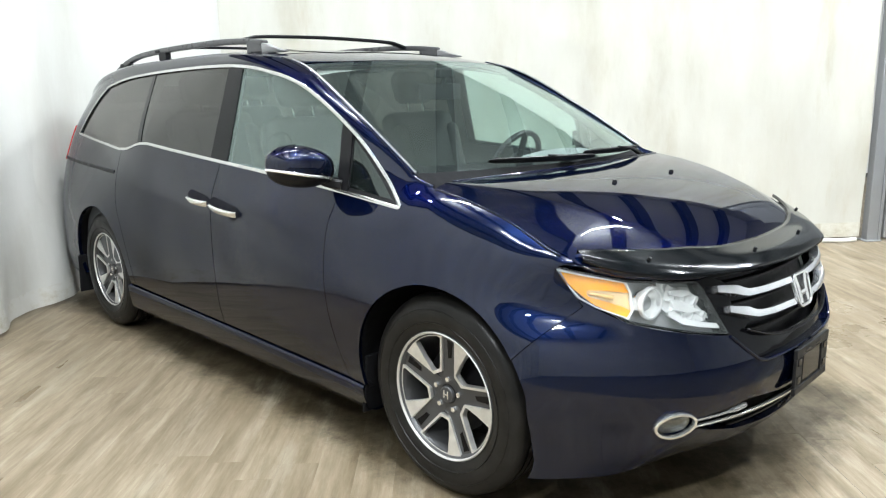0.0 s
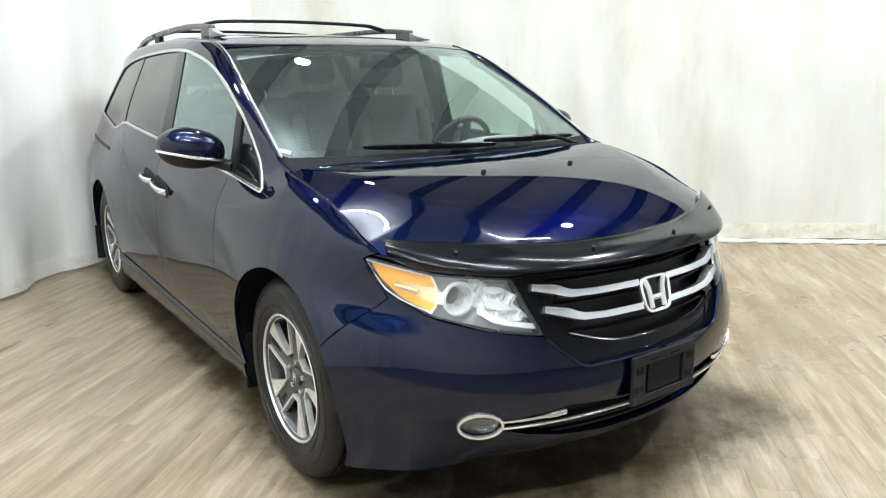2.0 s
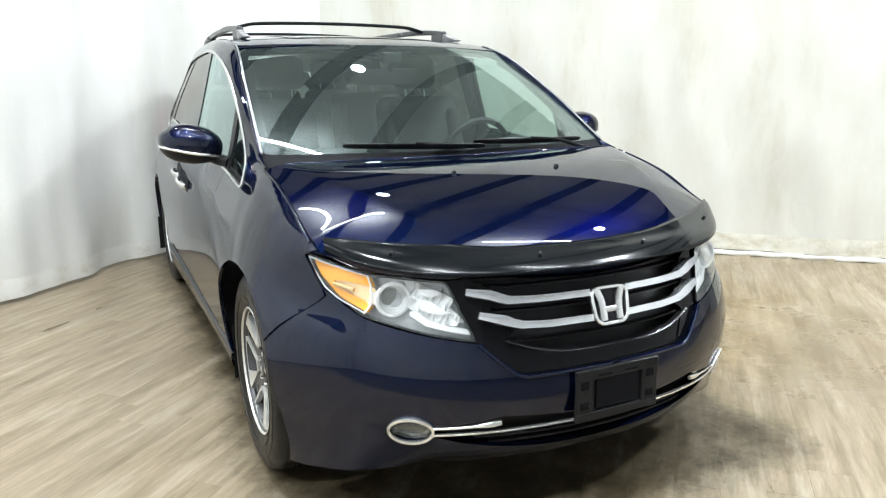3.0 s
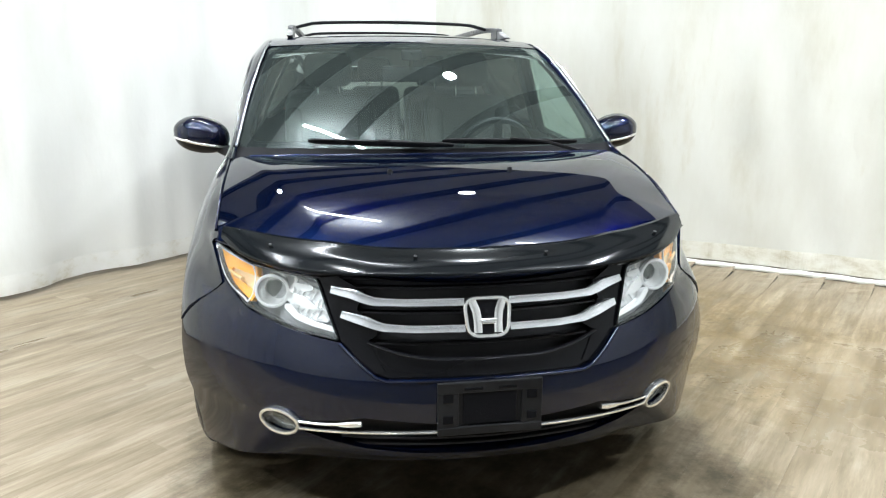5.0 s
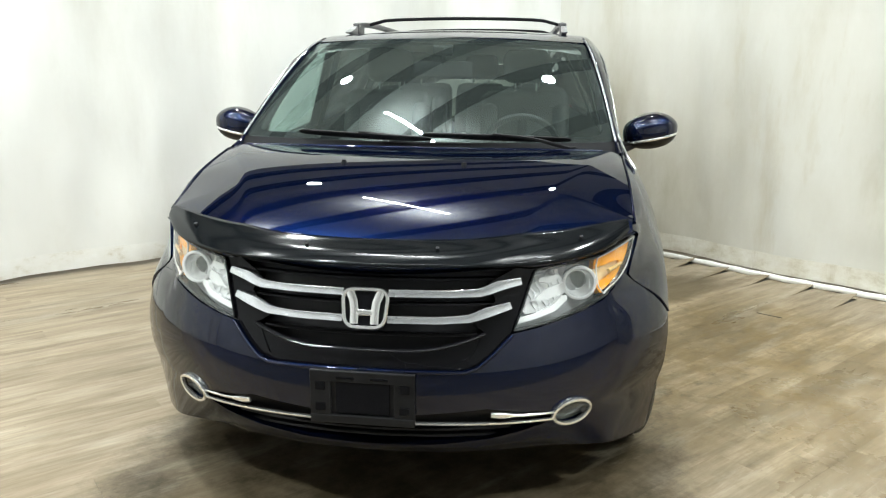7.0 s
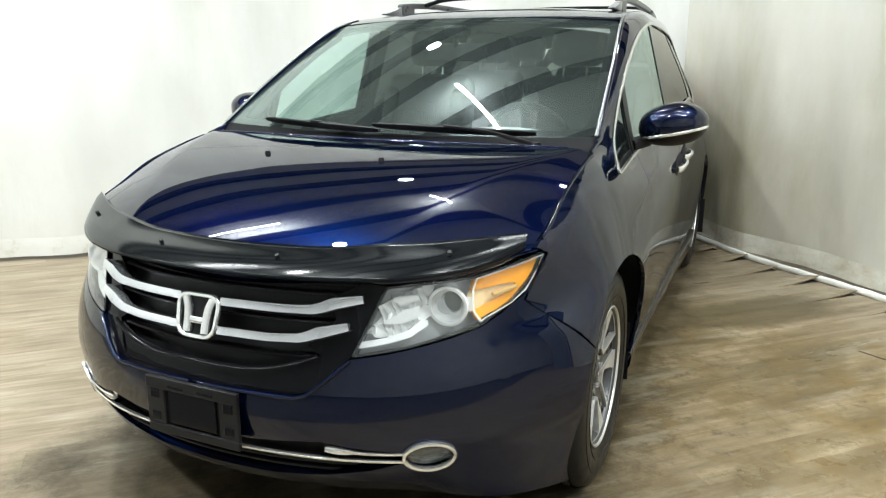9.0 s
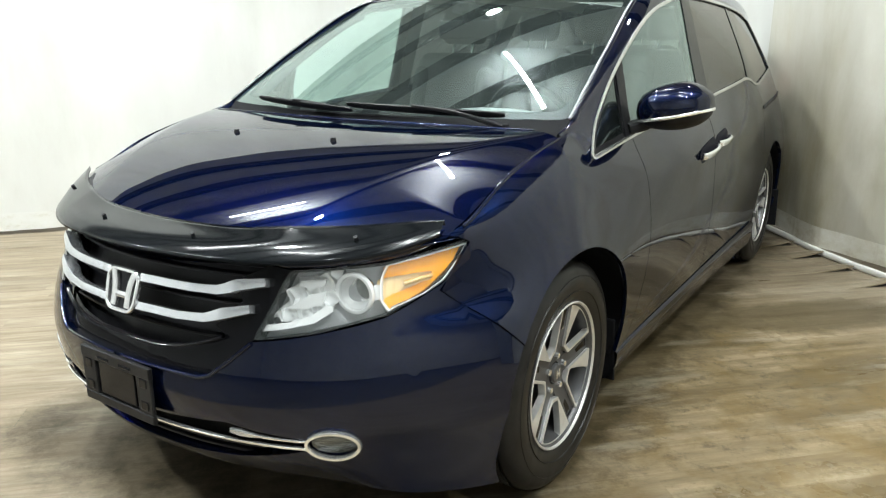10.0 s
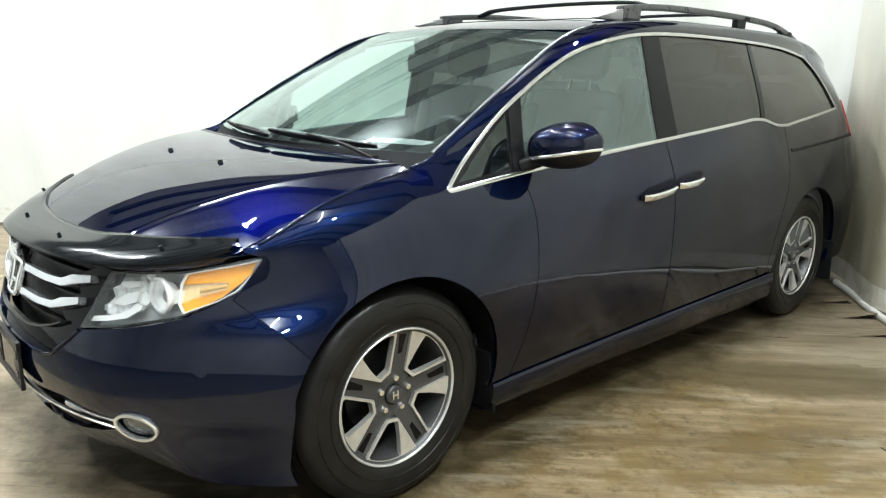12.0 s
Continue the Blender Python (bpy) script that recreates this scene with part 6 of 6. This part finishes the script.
def cabin():
    # dashboard
    prof = smooth_line([(0.06, 0.92), (0.08, 1.06), (0.20, 1.095), (0.42, 1.105), (0.60, 1.07), (0.66, 1.0), (0.63, 0.80), (0.55, 0.62)], 0.04)
    rows = []
    for x in np.linspace(-0.74, 0.74, 31):
        hood_ = 0.035 * math.exp(-((x - 0.40) / 0.17) ** 4)
        rows.append([(x, y + 0.10 * x * x, z + (hood_ if z > 1.0 and y > 0.3 else 0)) for y, z in prof])
    loft_rows("dashboard", rows, DASHTOP, car, "dark grey dashboard")
    # steering wheel
    sw = empty("steering_wheel")
    sw.parent = car
    tagged(sw, "black steering wheel behind the windscreen")
    c, nx = np.array((0.40, 0.74, 1.05)), np.array((0, -0.90, -0.42))
    u, v = np.array((1.0, 0, 0)), np.cross((1.0, 0, 0), nx)
    sweep("wheel_rim", [c + 0.18 * (u * math.cos(a) + v * math.sin(a)) for a in np.linspace(0, 2 * math.pi, 40, endpoint=False)], 0.014, 0.014, BLACK, sw, up=nx, closed=True, corner=5)
    for a in (0.0, math.pi, -math.pi / 2, math.pi / 2 + math.pi):
        sweep("wheel_spoke", [c + nx * 0.02, c + 0.175 * (u * math.cos(a) + v * math.sin(a))], 0.022, 0.010, BLACK, sw, up=nx, corner=4)
    bm = bmesh.new()
    bmesh.ops.create_uvsphere(bm, u_segments=18, v_segments=10, radius=0.075)
    bmesh.ops.transform(bm, matrix=Matrix.Translation(c + nx * 0.02) @ Matrix.Diagonal((1, 0.5, 0.9, 1)), verts=bm.verts)
    part("wheel_hub", bm, BLACK, sw, smooth=True)
    bm = bmesh.new()
    rod(bm, c + nx * 0.03, c + nx * 0.3, 0.035, 0.045, 14)
    part("steering_column", bm, DASH, sw)
    # headliner, floor and inner walls
    rows = [[(x, y, roof_fn(x, y)[2] - 0.045) for x in np.linspace(-edge_x(y) + 0.02, edge_x(y) - 0.02, 15)] for y in np.linspace(1.0, 3.9, 30)]
    loft_rows("headliner", rows, LINER, car, "pale fabric headliner")
    bm = bmesh.new()
    box(bm, (1.66, 3.6, 0.10), (0, 2.05, 0.42), 0.02)
    part("cabin_floor", bm, CARPET, car)
    for side in (1, -1):
        rows = [[(side_x(y, z) - 0.07, y, z) for z in np.linspace(0.40, low_at(min(y, 3.68)) - 0.005, 10)] for y in np.linspace(0.62, 3.9, 40)]
        loft_rows("door_trim", rows, DASH, car, side=side)
        for y0, y1 in ((1.475, 1.585), (2.46, 2.62)):
            rows = [[(side_x(y, z) - 0.05, y, z) for z in np.linspace(1.10, 1.58, 12)] for y in np.linspace(y0, y1, 5)]
            loft_rows("pillar_trim", rows, DASH, car, side=side)
        rows = []
        for y in np.linspace(0.28, 1.0, 16):
            a, e = np.array((side_x(y, top_at(y)) - 0.03, y, top_at(y))), np.array((edge_x(y) - 0.03, y + 0.03, edge_z(y) - 0.02))
            rows.append([tuple(a), tuple((a + e) / 2 + (-0.015, 0.02, -0.02)), tuple(e)])
        loft_rows("pillar_lining", rows, DASH, car, side=side)
    # rear-view mirror
    rv = sweep("rear_view_mirror", [(x, 0.88 + 0.08 * abs(x), 1.43) for x in np.linspace(-0.14, 0.14, 13)], 0.012, 0.040, BLACK, car, "black rear-view mirror", corner=5)
    bm = bmesh.new()
    rod(bm, (0, 0.88, 1.45), (0, 0.84, 1.535), 0.012, seg=10)
    part("mirror_stem", bm, BLACK, rv)
    bm = bmesh.new()
    box(bm, (0.10, 0.05, 0.05), (0, 0.86, 1.52), 0.012)
    part("sensor_box", bm, BLACK, rv)


cabin()


def underbody():
    bm = bmesh.new()
    box(bm, (1.10, 4.5, 0.16), (0, 1.55, 0.33), 0.03)
    box(bm, (1.75, 2.1, 0.14), (0, 1.5, 0.32), 0.03)
    part("underbody", bm, BLACK, car)
    bm = bmesh.new()
    box(bm, (1.05, 0.7, 0.50), (0, -0.25, 0.55), 0.05)
    part("engine_block", bm, BLACK, car)


underbody()

# the parts were modelled about the axle; hang them on the thing's base
for o in list(car.children):
    o.matrix_parent_inverse = CAR


# ---- floor boards, laid at 45 degrees to the car ----
BOARD_W, BOARD_L, BOARD_T = 0.152, 1.22, 0.007
# the boards end in front of the car; bare concrete lies beyond
BOARD_END = -1.55
ALONG, ACROSS = Vector((math.sqrt(0.5), math.sqrt(0.5), 0)), Vector((math.sqrt(0.5), -math.sqrt(0.5), 0))


def board_mesh(length, lift=0.0):
    """A board with eased edges; lift: how far its far end curls up."""
    hl, hw, e = length / 2 - 0.0001, BOARD_W / 2 - 0.00015, 0.00006
    cuts = [-hl, -hl + e] + ([] if not lift else [hl - 0.40, hl - 0.25, hl - 0.12]) + [hl - e, hl]
    verts, faces = [], []
    for i, x in enumerate(cuts):
        k = max(0.0, (x - (hl - 0.40)) / 0.40) ** 2 * lift if lift else 0.0
        down = e if i in (0, len(cuts) - 1) else 0.0
        for y, d in ((-hw, BOARD_T), (-hw, e), (-hw + e, down), (hw - e, down), (hw, e), (hw, BOARD_T)):
            tilt = 1.0 if y < 0 else 0.12
            verts.append((x, y, -d + k * tilt))
    for i in range(len(cuts) - 1):
        for j in range(5):
            a = i * 6 + j
            faces.append((a, a + 6, a + 7, a + 1))
    faces += [(0, 1, 2, 3, 4, 5), tuple(len(verts) - 6 + j for j in (5, 4, 3, 2, 1, 0))]
    me = bpy.data.meshes.new("board")
    me.from_pydata(verts, [], [f[::-1] for f in faces])
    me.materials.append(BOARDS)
    return me


def lay_boards():
    rnd = random.Random(11)
    full = board_mesh(BOARD_L)
    curled = [board_mesh(BOARD_L, h) for h in (0.032, 0.042)]
    far_v, far_f, laid = [], [], 0
    for row in range(-56, 57):
        v = row * BOARD_W
        off = rnd.random() * BOARD_L
        if -2.0 < v < 3.4:
            off = (3.36 + rnd.uniform(-0.10, 0.02) + 0.02 * v + 8 * BOARD_L) % BOARD_L if row % 2 == 0 else off
        for k in range(-8, 9):
            u0 = k * BOARD_L + off
            u = u0 - BOARD_L / 2
            c = ALONG * u + ACROSS * v
            if abs(u) > 8.5 or abs(v) > 8.5:
                continue
            z = rnd.uniform(-0.0001, 0.0001)
            near = -3.4 < u < 4.3 and -3.8 < v < 3.8
            a, b_ = ALONG * (BOARD_L / 2 - 0.0008), ACROSS * (BOARD_W / 2 - 0.0008)
            corners = [c + sx * a + sy * b_ for sx, sy in ((-1, 1), (1, 1), (1, -1), (-1, -1))]
            low = min(q.y for q in corners)
            if max(q.y for q in corners) <= BOARD_END:
                continue
            if near and laid < 300 and low > BOARD_END:
                ends = abs(u0 - 3.32) < 0.22 and -2.0 < v < 2.9 and row % 2 == 0
                ob = new("board", curled[row % 4 // 2] if ends else full)
                ob.matrix_world = Matrix.Translation((c.x, c.y, z)) @ Matrix.Rotation(radians(45), 4, "Z")
                ob.parent = floor_ob
                laid += 1
            else:
                # boards at the edge are sawn off along one line
                cut = []
                for p, q in zip(corners, corners[1:] + corners[:1]):
                    if p.y > BOARD_END:
                        cut.append(p)
                    if (p.y > BOARD_END) != (q.y > BOARD_END):
                        cut.append(p.lerp(q, (BOARD_END - p.y) / (q.y - p.y)))
                n0 = len(far_v)
                far_v += [(q.x, q.y, z) for q in cut]
                far_f.append(tuple(range(n0, n0 + len(cut))))
    rest = make("board_field", far_v, far_f, BOARDS, floor_ob, smooth=False)
    tagged(rest, "", "", "", "stuff")


def open_joint():
    """A board end that has opened, across one board, drawn as a dark strip laid on top."""
    bm = bmesh.new()
    box(bm, (0.010, 0.150, 0.002), (0, 0, 0), 0.0006)
    ob = part("open_joint", bm, GAPDARK, floor_ob, "dark open joint at a board's end")
    ob.matrix_world = Matrix.Translation((1.917, 1.614, 0.0012)) @ Matrix.Rotation(radians(55), 4, "Z")


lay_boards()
open_joint()
